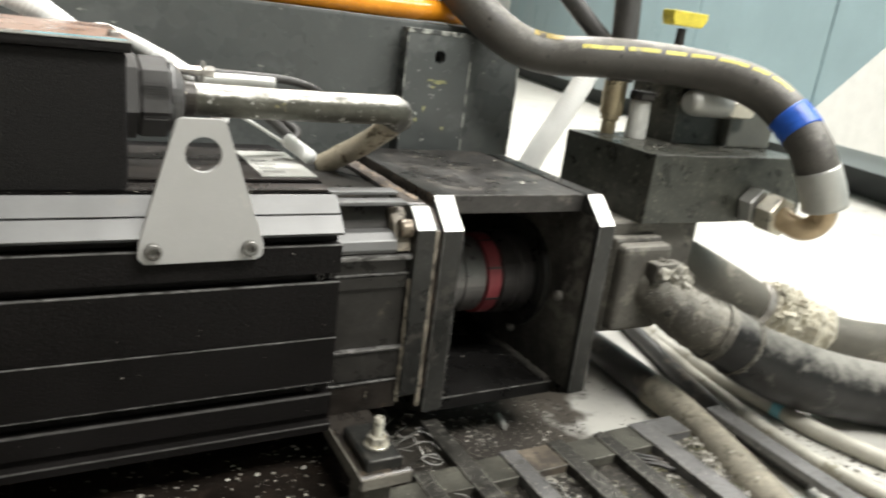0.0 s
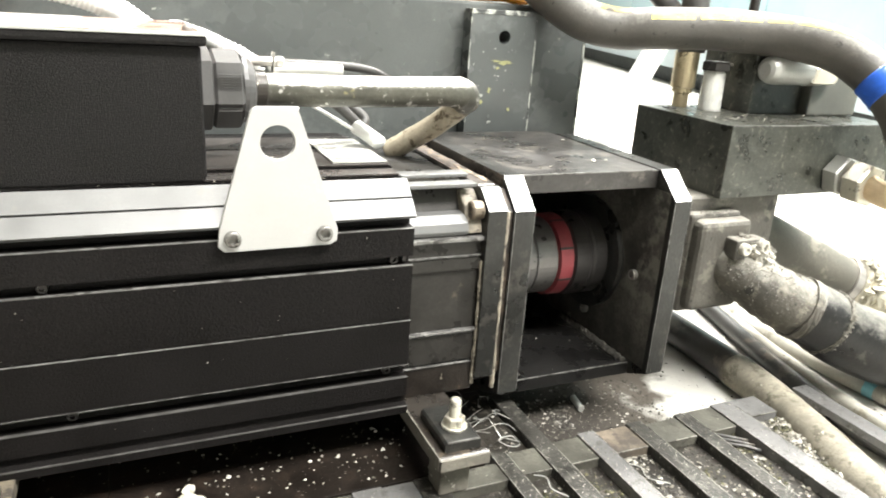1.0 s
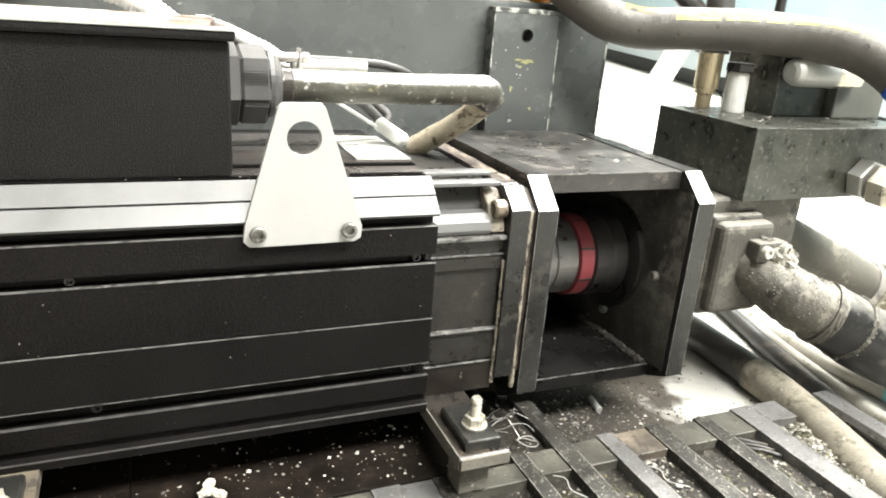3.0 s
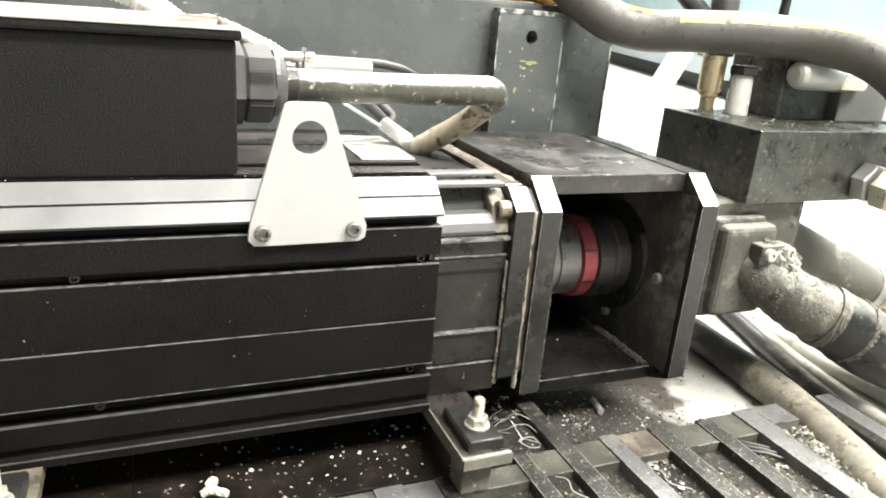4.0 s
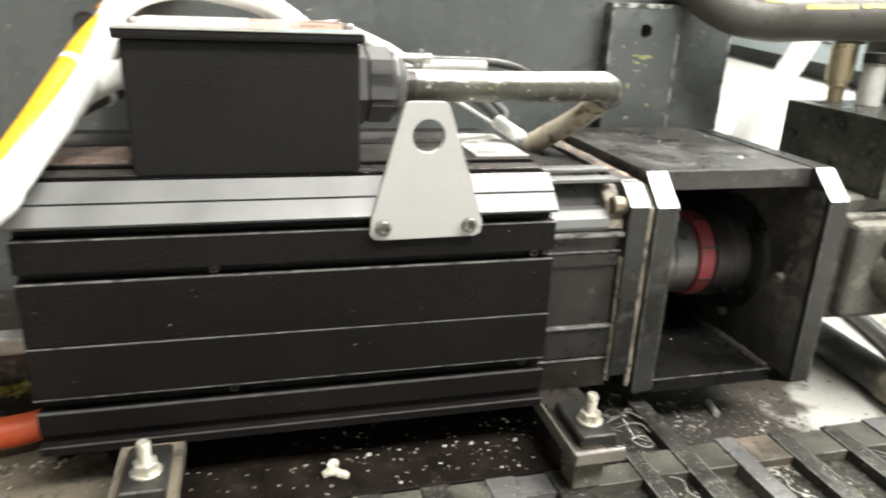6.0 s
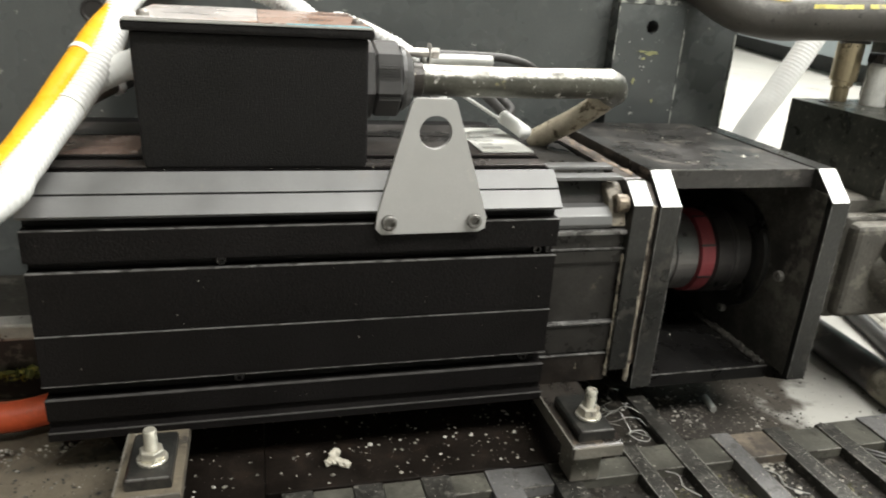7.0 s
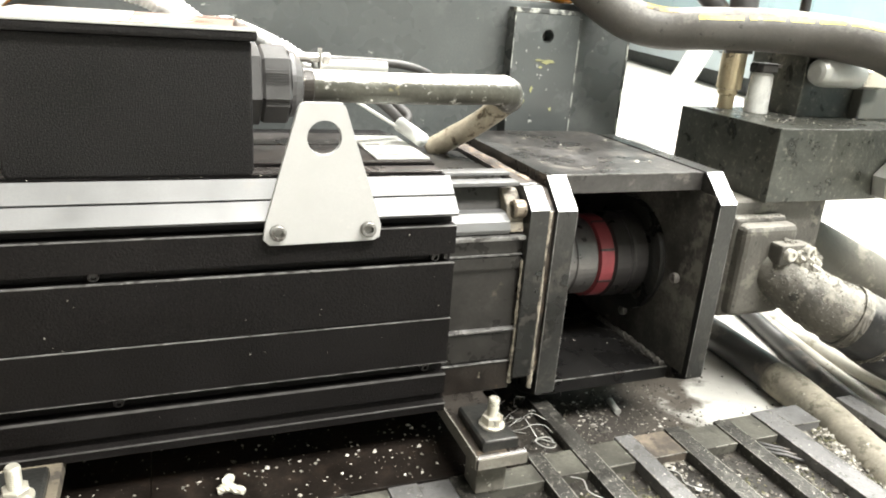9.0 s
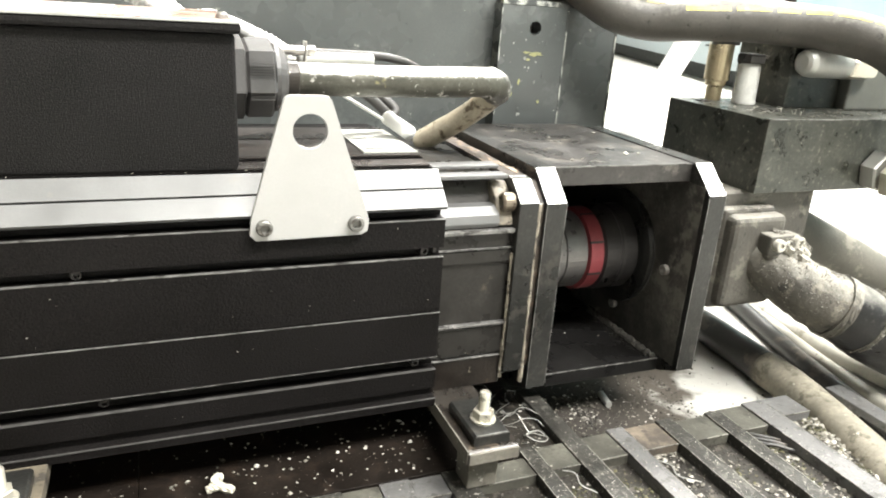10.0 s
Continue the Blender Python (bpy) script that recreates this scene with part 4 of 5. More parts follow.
part("thin_wire", pipe([(-0.075, 0.150, 0.312), (-0.045, 0.152, 0.296), (-0.010, 0.155, 0.276), (0.006, 0.157, 0.268)], 0.0018, 8), M_WHITEHOSE, cable, "thin pale wire", smooth=True)

# ---- coupling housing ----
house = thing("coupling_housing", (0.22, 0.15, 0.02), "black welded steel coupling housing with open side windows", "housing")
left = part("end_plate", prism(octagon(0.012, 0.291, 0.0060, 0.2508, 0.031, 0.0285), 0.1090, 0.1315, 0.0006), M_HOUSE, house)
part("chamfer_face", prism([(0.0117, 0.2221), (0.0427, 0.2506), (0.0436, 0.2498), (0.0126, 0.2213)], 0.1095, 0.1310), M_MILLED, left, "bright milled chamfer")
right = part("end_plate", prism(octagon(0.012, 0.291, -0.0020, 0.2508, 0.031, 0.0285), 0.3060, 0.3285, 0.0006), M_HOUSE, house)
part("chamfer_face", prism([(0.0117, 0.2221), (0.0427, 0.2506), (0.0436, 0.2498), (0.0126, 0.2213)], 0.3065, 0.3280), M_MILLED, right, "bright milled chamfer")
for plate, x, z0, z1 in ((left, 0.1090, 0.024, 0.2210), (left, 0.1310, 0.024, 0.2210), (right, 0.3060, 0.016, 0.2210), (right, 0.3280, 0.016, 0.2210)):
    part("worn_edge", box(x - 0.0001, x + 0.0006, 0.0117, 0.0124, z0, z1), M_EDGE, plate, "bright edge strip")
# Top plate's lighter tone includes its sheen, painted over the scuffs.
part("top_plate", box(0.1315, 0.3060, 0.0465, 0.286, 0.2296, 0.2496, 0.0008), M_TOPSHEEN, house, "scuffed black top plate, sheen in its colour")
# The bottom plate is darker than the rest of the housing.
part("bottom_plate", box(0.1315, 0.3060, 0.0455, 0.286, -0.0030, 0.0130, 0.0008), M_HOUSELOW, house)
part("back_plate", box(0.1315, 0.3060, 0.268, 0.286, 0.0130, 0.2296), M_HOUSE, house)
part("bottom_edge", box(0.1320, 0.3055, 0.0448, 0.0458, 0.0118, 0.0133), M_EDGE, house, "bright edge strip")
part("top_edge", box(0.1320, 0.3055, 0.0458, 0.0468, 0.2486, 0.2500), M_EDGE, house, "bright edge strip")
part("weld_bead", pipe([(0.3000, 0.048, 0.0145), (0.2990, 0.09, 0.0148), (0.3000, 0.14, 0.0145), (0.2990, 0.185, 0.0135)], 0.0042, 10, 16, rough=0.0012), M_WELD, house, "dusty weld bead")
part("drilled_hole", turned([(0, 0.0042), (0.0006, 0.0040)], (0.317, 0.145, 0.2506), (0.317, 0.145, 0.26), 16), M_HUB, house, "dark drilled hole")
for y, z in ((0.058, 0.1213), (0.1424, 0.0431), (0.235, 0.100), (0.235, 0.205)):
    part("flange_screw", socket_screw((0.3060, y, z), (-1, 0, 0), 0.0062, 0.006), M_STEEL, house, "steel socket screw")
part("dust_film", box(0.3055, 0.3060, 0.020, 0.262, 0.016, 0.2290), M_DUSTFILM, right, "thin grey dust on the inner face")
part("pilot_ring", turned([(0, 0.070), (0.004, 0.072), (0.010, 0.072), (0.012, 0.062)], (0.3060, 0.15, 0.1215), (0.29, 0.15, 0.1215), 40), M_HOUSE, house)
scatter("chips", 22, [(0.15, 0.30, 0.06, 0.26, 0.2496)], (0.0006, 0.0045), 12, M_CHIP, "a few pale chips on the housing top", "chips")
scatter("crumbs", 1500, [(0.284, 0.3050, 0.048, 0.175, 0.0130)], (0.0002, 0.0008), 33, M_GRIT, "fine dust crumbs along the housing weld", "dust", clumps=26)
scatter("chips", 12, [(0.15, 0.29, 0.05, 0.14, 0.0130)], (0.0008, 0.0032), 13, M_CHIP, "a few pale chips in the housing", "chips")

# ---- shaft coupling ----
cy, cz = 0.15, 0.1215
coup = thing("shaft_coupling", (0.22, cy, cz), "black jaw coupling with a red elastic ring on the shaft", "coupling")
part("motor_hub", turned([(0, 0.036), (0.001, 0.0470), (0.060, 0.0470), (0.061, 0.0452), (0.064, 0.0452), (0.065, 0.0470), (0.091, 0.0470), (0.093, 0.0455)], (0.136, cy, cz), (0.22, cy, cz), 48), M_TURNED, coup, "bright turned hub")
part("elastic_ring", turned([(0, 0.046), (0.0012, 0.0508), (0.0185, 0.0508), (0.020, 0.048)], (0.2290, cy, cz), (0.25, cy, cz), 48), M_RED, coup, "dark red elastic ring")
for k in range(8):
    a0, a1 = math.radians(k * 45 + 18), math.radians(k * 45 + 21)
    arc = [a0 + (a1 - a0) * j / 4 for j in range(5)]
    prof = [(cy + 0.0513 * math.cos(a), cz + 0.0513 * math.sin(a)) for a in arc] + [(cy + 0.0475 * math.cos(a), cz + 0.0475 * math.sin(a)) for a in reversed(arc)]
    part("jaw", prism(prof, 0.2296, 0.2484), M_HUB, coup, "black jaw between red pads")
part("pump_hub", turned([(0, 0.049), (0.002, 0.0530), (0.022, 0.0530), (0.024, 0.0515), (0.027, 0.0515), (0.029, 0.0530), (0.052, 0.0530), (0.056, 0.045), (0.057, 0.043)], (0.2490, cy, cz), (0.31, cy, cz), 48), M_HUB, coup)
part("shaft", rod((0.120, cy, cz), (0.140, cy, cz), 0.024), M_STEEL, coup)

# ---- hydraulic pump ----
pump = thing("hydraulic_pump", (0.44, 0.15, 0.05), "dusty grey cast-iron hydraulic pump bolted to the housing", "pump")
part("body", box(0.3305, 0.556, 0.092, 0.235, 0.046, 0.2020, 0.008, 3), M_GREYIRON, pump)
part("front_flange", box(0.3305, 0.362, 0.062, 0.250, 0.046, 0.205, 0.006, 3), M_GREYIRON, pump)
port = part("port_flange", box(0.402, 0.486, 0.062, 0.094, 0.058, 0.1775, 0.012, 4), M_GREYIRON, pump, "crusted square port flange")
part("port_plate", box(0.398, 0.480, 0.078, 0.096, 0.052, 0.1840, 0.008, 4), M_GREYIRON, port)
part("clamp_half", box(0.442, 0.490, 0.042, 0.064, 0.132, 0.158, 0.004, 2), M_GREYIRON, port, "dusty clamp half")
for x, z in ((0.452, 0.1475), (0.482, 0.1500)):
    part("port_bolt", turned([(0, 0.0072), (0.001, 0.0076), (0.009, 0.0076), (0.010, 0.0066), (0.010, 0.0036), (0.008, 0.0032), (0.008, 0.0003)], (x, 0.063 if z < 0.1 else 0.044, z), (x, 0.0, z), 16), M_CRUST, port, "crusted socket bolt")
part("crust", pipe([(0.458, 0.056, 0.146), (0.474, 0.047, 0.142), (0.494, 0.036, 0.130)], 0.0118, 16, 6, rough=0.0024, seed=4), M_CRUST, port, "pale crusted dirt")

suction = thing("suction_hose", (0.6, 0.0, 0.05), "thick black suction hose with a ragged dusty joint", "hose")
part("elbow", pipe([(0.452, 0.092, 0.124), (0.463, 0.070, 0.116), (0.484, 0.048, 0.101), (0.508, 0.026, 0.085), (0.548, 0.006, 0.066)], 0.037, 30, 8, radius=lambda i, s: min(0.0388, 0.0285 + s * 0.088), rough=0.0011, seed=2), M_ELBOW, suction, "crusted dusty cast elbow", smooth=True)
part("hose", pipe([(0.540, 0.010, 0.070), (0.562, -0.001, 0.0585), (0.600, -0.014, 0.0375), (0.668, -0.037, 0.013), (0.735, -0.055, -0.004), (0.80, -0.080, -0.0130), (0.90, -0.15, -0.014)], 0.045, 32, 10, radius=lambda i, s: min(0.0462, 0.0405 + s * 0.05)), M_DUSTRUBBER, suction, smooth=True)
part("joint", pipe([(0.5665, -0.0028, 0.0565), (0.5690, -0.0036, 0.0551), (0.5715, -0.0044, 0.0537)], 0.0428, 40, 4, rough=0.0012, seed=5), M_ELBOW, suction, "ragged pale sealing tape")
part("joint", pipe([(0.532, 0.0140, 0.0738), (0.537, 0.0115, 0.0714), (0.542, 0.0090, 0.0690)], 0.0414, 40, 4, rough=0.0007, seed=6), M_ELBOW, suction, "dusty joint collar")


def crust(name, line, r, count, spread, size, seed, material, parent, label):
    """Flakes and crumbs stuck on the upper side of a tube."""
    rng = random.Random(seed)
    path = spline(line, 12)
    verts, faces = [], []
    for _ in range(count):
        i = rng.randrange(1, len(path) - 1)
        d = (path[i + 1] - path[i - 1]).normalized()
        up = (Vector((0, 0, 1)) - d * d.z).normalized()
        a = rng.gauss(0, spread)
        n = (up * math.cos(a) + d.cross(up) * math.sin(a))
        s = size[0] + (size[1] - size[0]) * rng.random() ** 3
        c = path[i] + d * rng.uniform(-0.003, 0.003) + n * (r(i / len(path)) + s * 0.2)
        k = len(verts)
        for v in ((1, 0, 0), (0, 1, 0), (-1, 0, 0), (0, -1, 0), (0, 0, 0.8), (0, 0, -0.8)):
            verts.append(c + Vector([w * s * rng.uniform(0.2, 1.9) for w in v]))
        for j in range(4):
            faces += [(k + j, k + (j + 1) % 4, k + 4), (k + (j + 1) % 4, k + j, k + 5)]
    bm = bmesh.new()
    me = bpy.data.meshes.new("lumps")
    me.from_pydata([tuple(v) for v in verts], [], faces)
    bm.from_mesh(me)
    return tagged(part(name, bm, material, parent, label), kind="stuff")


crust("crust_layer", [(0.460, 0.074, 0.118), (0.484, 0.048, 0.101), (0.508, 0.026, 0.085), (0.536, 0.012, 0.0715)], lambda u: 0.0310 + 0.0085 * u, 6500, 0.85, (0.0002, 0.0011), 61, M_CRUMB, suction, "pale crust flakes on the elbow")
crust("crust_layer", [(0.456, 0.060, 0.146), (0.476, 0.050, 0.141), (0.496, 0.040, 0.130)], lambda u: 0.015, 1100, 1.0, (0.0004, 0.0020), 62, M_CRUMB, suction, "pale crust flakes round the bolts")
crust("crust_layer", [(0.566, -0.0026, 0.0568), (0.569, -0.0036, 0.0551), (0.572, -0.0046, 0.0534)], lambda u: 0.0432, 700, 1.2, (0.0003, 0.0015), 63, M_CRUMB, suction, "ragged pale flakes along the joint")
crust("crust_layer", [(0.404, 0.086, 0.1800), (0.440, 0.078, 0.1815), (0.478, 0.086, 0.1800)], lambda u: 0.004, 260, 0.8, (0.0003, 0.0014), 64, M_CRUMB, pump, "grey crumbs on the port plate")
feed = thing("return_hose", (0.8, 0.15, 0.03), "grey rubber hose with a creased pale fabric wrap", "hose")
part("hose", pipe([(0.545, 0.205, 0.130), (0.61, 0.20, 0.120), (0.68, 0.19, 0.091), (0.76, 0.17, 0.054), (0.81, 0.15, 0.028), (0.88, 0.125, 0.002), (0.97, 0.08, -0.020), (1.10, 0.02, -0.024)], 0.036, 28, 8), M_GREYRUBBER, feed, smooth=True)
part("wrap", pipe([(0.815, 0.149, 0.0265), (0.845, 0.138, 0.0145), (0.885, 0.123, 0.0010), (0.930, 0.100, -0.011)], 0.044, 40, 10, radius=lambda i, s: 0.0425 + 0.0045 * math.sin(s * 330 + 1.2 * math.sin(s * 90)), rough=0.0026, seed=8), M_WRAP, feed, "creased pale fabric wrap", smooth=False)
part("clamp_band", turned([(0, 0.0385), (0.001, 0.0395), (0.012, 0.0395), (0.013, 0.0385)], (0.803, 0.1525, 0.0315), (0.828, 0.1425, 0.0205), 32), M_STEEL, feed, "steel worm clamp")
crust("torn_wrap", [(0.815, 0.149, 0.0265), (0.845, 0.138, 0.0145), (0.870, 0.129, 0.0060)], lambda u: 0.046, 90, 0.7, (0.003, 0.010), 66, M_WRAP, feed, "torn pale shreds of the wrap")

# ---- manifold block with fittings ----
block = thing("manifold_block", (0.56, 0.16, 0.2025), "black-oxide steel manifold block on top of the pump", "manifold")
part("body", box(0.4326, 0.735, 0.0755, 0.256, 0.2025, 0.2920, 0.0012), M_BLOCK, block)
part("top_edge", box(0.434, 0.734, 0.0748, 0.0760, 0.2912, 0.2928), M_EDGE, block, "bright edge strip")
part("port_hole", turned([(0, 0.010), (0.0012, 0.0095)], (0.462, 0.225, 0.2920), (0.462, 0.225, 0.30), 20), M_HUB, block, "dark drilled port")
part("port_hole", turned([(0, 0.006), (0.0012, 0.0055)], (0.505, 0.140, 0.2925), (0.505, 0.140, 0.30), 20), M_HUB, block, "dark drilled port")
scatter("crumbs", 700, [(0.45, 0.62, 0.085, 0.24, 0.2925)], (0.0003, 0.0020), 35, M_CHIP, "fine pale debris strewn on the manifold", "dust")
scatter("chips", 120, [(0.45, 0.70, 0.085, 0.24, 0.2925)], (0.0006, 0.0036), 15, M_CHIP, "pale chips on the manifold", "chips")
valve = thing("valve_body", (0.64, 0.2, 0.2925), "black valve body bolted on the manifold", "valve")
part("body", box(0.545, 0.640, 0.165, 0.262, 0.2925, 0.372, 0.002), M_BLOCK, valve)
part("cover", box(0.640, 0.735, 0.150, 0.255, 0.2925, 0.362, 0.003), M_VALVEGREY, valve, "grey valve cover")
part("boss", turned([(0, 0.010), (0.003, 0.015), (0.010, 0.0180), (0.020, 0.0190), (0.072, 0.0190), (0.074, 0.017)], (0.5450, 0.150, 0.3530), (0.62, 0.150, 0.3530), 32), M_FERRULE, valve, "pale round solenoid cap")
part("plug", hexnut((0.6195, 0.150, 0.3525), (1, 0, 0), 0.0205, 0.047), M_ZINC, valve, "pale yellow hex end")
part("clip", box(0.525, 0.590, 0.205, 0.215, 0.352, 0.356), M_STEEL, valve)
brass = thing("hose_fitting", (0.49, 0.235, 0.2925), "brass fitting carrying an upright black hose", "fitting")
part("body", turned([(0, 0.0105), (0.018, 0.0105), (0.020, 0.0135), (0.026, 0.0135), (0.027, 0.0165), (0.075, 0.0165), (0.078, 0.0145)], (0.492, 0.240, 0.2920), (0.492, 0.240, 0.4), 24), M_BRASS, brass)
part("hose", pipe([(0.490, 0.232, 0.366), (0.492, 0.240, 0.42), (0.496, 0.255, 0.50), (0.50, 0.28, 0.62)], 0.0185, 20, 8), M_RUBBER, brass, "black rubber hose", smooth=True)
part("branch_hose", pipe([(0.488, 0.250, 0.395), (0.478, 0.262, 0.415), (0.450, 0.280, 0.445), (0.400, 0.31, 0.50)], 0.0135, 16, 8), M_RUBBER, brass, "thin black hose", smooth=True)
cap = thing("clouded_cap", (0.512, 0.19, 0.2925), "clouded pale screw cap on the manifold", "cap")
part("body", turned([(0, 0.015), (0.002, 0.0155), (0.050, 0.0140), (0.054, 0.011)], (0.512, 0.203, 0.2920), (0.512, 0.203, 0.4), 24), M_GLASS, cap)
part("head", turned([(0, 0.019), (0.002, 0.020), (0.010, 0.020), (0.012, 0.018)], (0.512, 0.203, 0.3458), (0.512, 0.203, 0.4), 6), M_HUB, cap, "dark hex head")
tap = thing("shut_off_tap", (0.576, 0.215, 0.372), "yellow-handled shut-off tap on the valve body", "tap")
part("stem", turned([(0, 0.012), (0.045, 0.012), (0.047, 0.007), (0.078, 0.0065)], (0.576, 0.220, 0.3705), (0.578, 0.220, 0.5), 16), M_HUB, tap)
part("handle", prism([(0.545, 0.462), (0.550, 0.452), (0.604, 0.452), (0.612, 0.462), (0.612, 0.472), (0.545, 0.472)], 0.208, 0.232, 0.002, axis="y"), M_YELLOW, tap, "bright yellow handle")

# ---- pressure hose ----
press = thing("pressure_hose", (0.5, 0.15, 0.38), "brown-black pressure hose with yellow print and blue tape", "hose")
HOSE = [(0.646, -0.010, 0.272), (0.638, -0.004, 0.292), (0.632, 0.010, 0.318), (0.627, 0.040, 0.3475), (0.612, 0.078, 0.3755), (0.590, 0.112, 0.3895), (0.550, 0.162, 0.3970), (0.4880, 0.20, 0.3988),
        (0.4260, 0.23, 0.3952), (0.3850, 0.258, 0.3915), (0.3440, 0.278, 0.3990), (0.3090, 0.298, 0.4200), (0.2840, 0.330, 0.4485), (0.27, 0.42, 0.4935), (0.26, 0.55, 0.5435)]
LINE = spline(HOSE, 10)
part("hose", pipe(HOSE, 0.0270, 32, 10), M_RUBBERBROWN, press, smooth=True)
part("tape", pipe([tuple(LINE[k]) for k in (26, 28, 30, 33)], 0.0280, 32, 4, rough=0.0003), M_BLUETAPE, press, "blue tape band", smooth=True)
part("ferrule", pipe([(0.6555, -0.0140, 0.2490), (0.646, -0.010, 0.272), (0.6365, -0.002, 0.296)], 0.0284, 32, 6), M_FERRULE, press, "grey crimped ferrule", smooth=True)
part("bent_tube", pipe([(0.6545, -0.0140, 0.2520), (0.6600, -0.0140, 0.2370), (0.6600, -0.008, 0.2220), (0.6490, 0.002, 0.2130), (0.6370, 0.015, 0.2165), (0.6300, 0.032, 0.2250), (0.6270, 0.052, 0.2275)], 0.0155, 24, 8), M_PALETUBE, press, "pale brown plated bent tube", smooth=True)
part("union_nut", hexnut((0.6315, 0.024, 0.2230), (-0.05, 1, 0.05), 0.0285, 0.026), M_ZINC, press, "pale plated union nut")
part("adapter", hexnut((0.6265, 0.053, 0.2275), (0.0, 1, 0.02), 0.0275, 0.0225), M_FERRULE, press, "grey steel adapter")


def hose_print(i0, i1, up, out, width, material, label):
    """A thin printed strip that follows the hose's upper side."""
    bm = bmesh.new()
    rows_ = []
    for i in range(i0, i1 + 1):
        d = (LINE[i + 1] - LINE[i - 1]).normalized()
        side = (Vector((0, -out, up)) - d * Vector((0, -out, up)).dot(d)).normalized()
        across = d.cross(side)
        rows_.append([bm.verts.new(LINE[i] + (side * math.cos(a) + across * math.sin(a)) * 0.02725) for a in (-width, -width / 3, width / 3, width)])
    for p, q in zip(rows_, rows_[1:]):
        for k in range(3):
            bm.faces.new((p[k], p[k + 1], q[k + 1], q[k]))
    ob = part("print_strip", bm, material, press, label)
    mod = ob.modifiers.new("thickness", "SOLIDIFY")
    mod.thickness = 0.0003
    return ob


for i0, i1 in ((74, 82), (67, 73), (62, 66), (56, 61), (49, 55), (43, 48), (36, 42)):
    hose_print(i0, i1, 1.0, 1.7, 0.11, M_PALEPRINT, "yellow printed strip")
hose_print(87, 98, 1.0, 0.5, 0.30, M_SMEAR, "smeared yellow paint")

# ---- machine cabinet behind ----
cab = thing("machine_cabinet", (0.0, 0.6, FLOOR), "dark green-black machine cabinet with a bolted strip", "cabinet", kind="structure")
part("body", box(-1.6, 0.3825, 0.332, 1.0, FLOOR, 0.4140, 0.004), M_CABINET, cab)
strip = part("strip", plate_with_hole([(0.1890, 0.02), (0.2870, 0.02), (0.2870, 0.4000), (0.1890, 0.4000)], (0.2395, 0.3710), 0.0085, 0.309, 0.3318, 0.0005), M_CABINET, cab, "bolted dark strip with a hole")
part("strip_edge", box(0.1892, 0.2868, 0.3083, 0.330, 0.3990, 0.4050, 0.0008), M_EDGEWORN, strip, "chipped pale top edge")
part("strip_edge", box(0.2855, 0.2877, 0.3084, 0.3100, 0.03, 0.3950), M_EDGEWORN, strip, "chipped edge")
part("strip_edge", box(0.1885, 0.1900, 0.3084, 0.3100, 0.03, 0.3950), M_EDGEWORN, strip, "chipped edge")
part("edge", box(0.3805, 0.3832, 0.3312, 0.3330, 0.0, 0.4130), M_EDGEWORN, cab, "chipped cabinet edge")
part("backing", box(0.190, 0.286, 0.3319, 0.3322, 0.345, 0.395), M_HUB, strip)
rng = random.Random(21)
for cx_, cz_, w, h, n in ((0.2430, 0.3385, 0.013, 0.0048, 22), (0.2290, 0.3400, 0.007, 0.0020, 14), (0.2330, 0.3310, 0.004, 0.0022, 12), (0.2220, 0.3025, 0.003, 0.006, 12), (0.2110, 0.2860, 0.003, 0.004, 12), (0.2540, 0.2760, 0.004, 0.003, 12)):
    rim = [(cx_ + w * math.cos(k * math.tau / n) * rng.uniform(0.35, 1.0), cz_ + h * math.sin(k * math.tau / n) * rng.uniform(0.35, 1.0)) for k in range(n)]
    part("paint_smear", prism(rim, 0.3082, 0.3092, axis="y"), M_OLIVE, strip, "olive paint smear")
for _ in range(22):
    cx_, cz_, w = rng.uniform(0.192, 0.262), rng.uniform(0.255, 0.360), rng.uniform(0.0008, 0.0026)
    rim = [(cx_ + w * math.cos(k * math.tau / 7) * rng.uniform(0.4, 1.0), cz_ + w * 1.3 * math.sin(k * math.tau / 7) * rng.uniform(0.4, 1.0)) for k in range(7)]
    part("paint_chip", prism(rim, 0.3084, 0.3091, axis="y"), M_EDGEWORN, strip, "pale chipped spot")
part("rubber_plug", turned([(0, 0.014), (0.001, 0.0135), (0.001, 0.011), (0.0004, 0.010)], (-0.4375, 0.332, 0.3592), (-0.4375, 0.30, 0.3592), 24), M_HUB, cab, "black plugged hole")
orange = thing("orange_hose", (0.1, 0.37, 0.414), "glossy orange hose lying on the cabinet", "hose")
part("hose", pipe([(-0.405, 0.268, 0.368), (-0.368, 0.290, 0.400), (-0.325, 0.318, 0.4300), (-0.24, 0.360, 0.4295), (-0.1, 0.366, 0.4285), (0.05, 0.362, 0.4285), (0.18, 0.360, 0.4285), (0.262, 0.366, 0.4300), (0.33, 0.42, 0.4290), (0.36, 0.52, 0.4285)], 0.0142, 20, 8), M_ORANGE, orange, smooth=True)

# ---- hoses beside the connection box ----
whitec = thing("corrugated_conduit", (-0.42, 0.05, 0.3), "white corrugated conduit running past the connection box", "conduit")
CONDUIT = [(-0.56, -0.15, 0.190), (-0.4500, -0.0400, 0.2470), (-0.4365, 0.0000, 0.2630), (-0.4250, 0.0400, 0.2820), (-0.4135, 0.0700, 0.2990), (-0.4010, 0.1000, 0.3190), (-0.3905, 0.1300, 0.3420), (-0.3850, 0.1700, 0.3690), (-0.369, 0.212, 0.3925), (-0.328, 0.243, 0.4030), (-0.275, 0.250, 0.3970), (-0.235, 0.252, 0.3830), (-0.195, 0.250, 0.3550)]
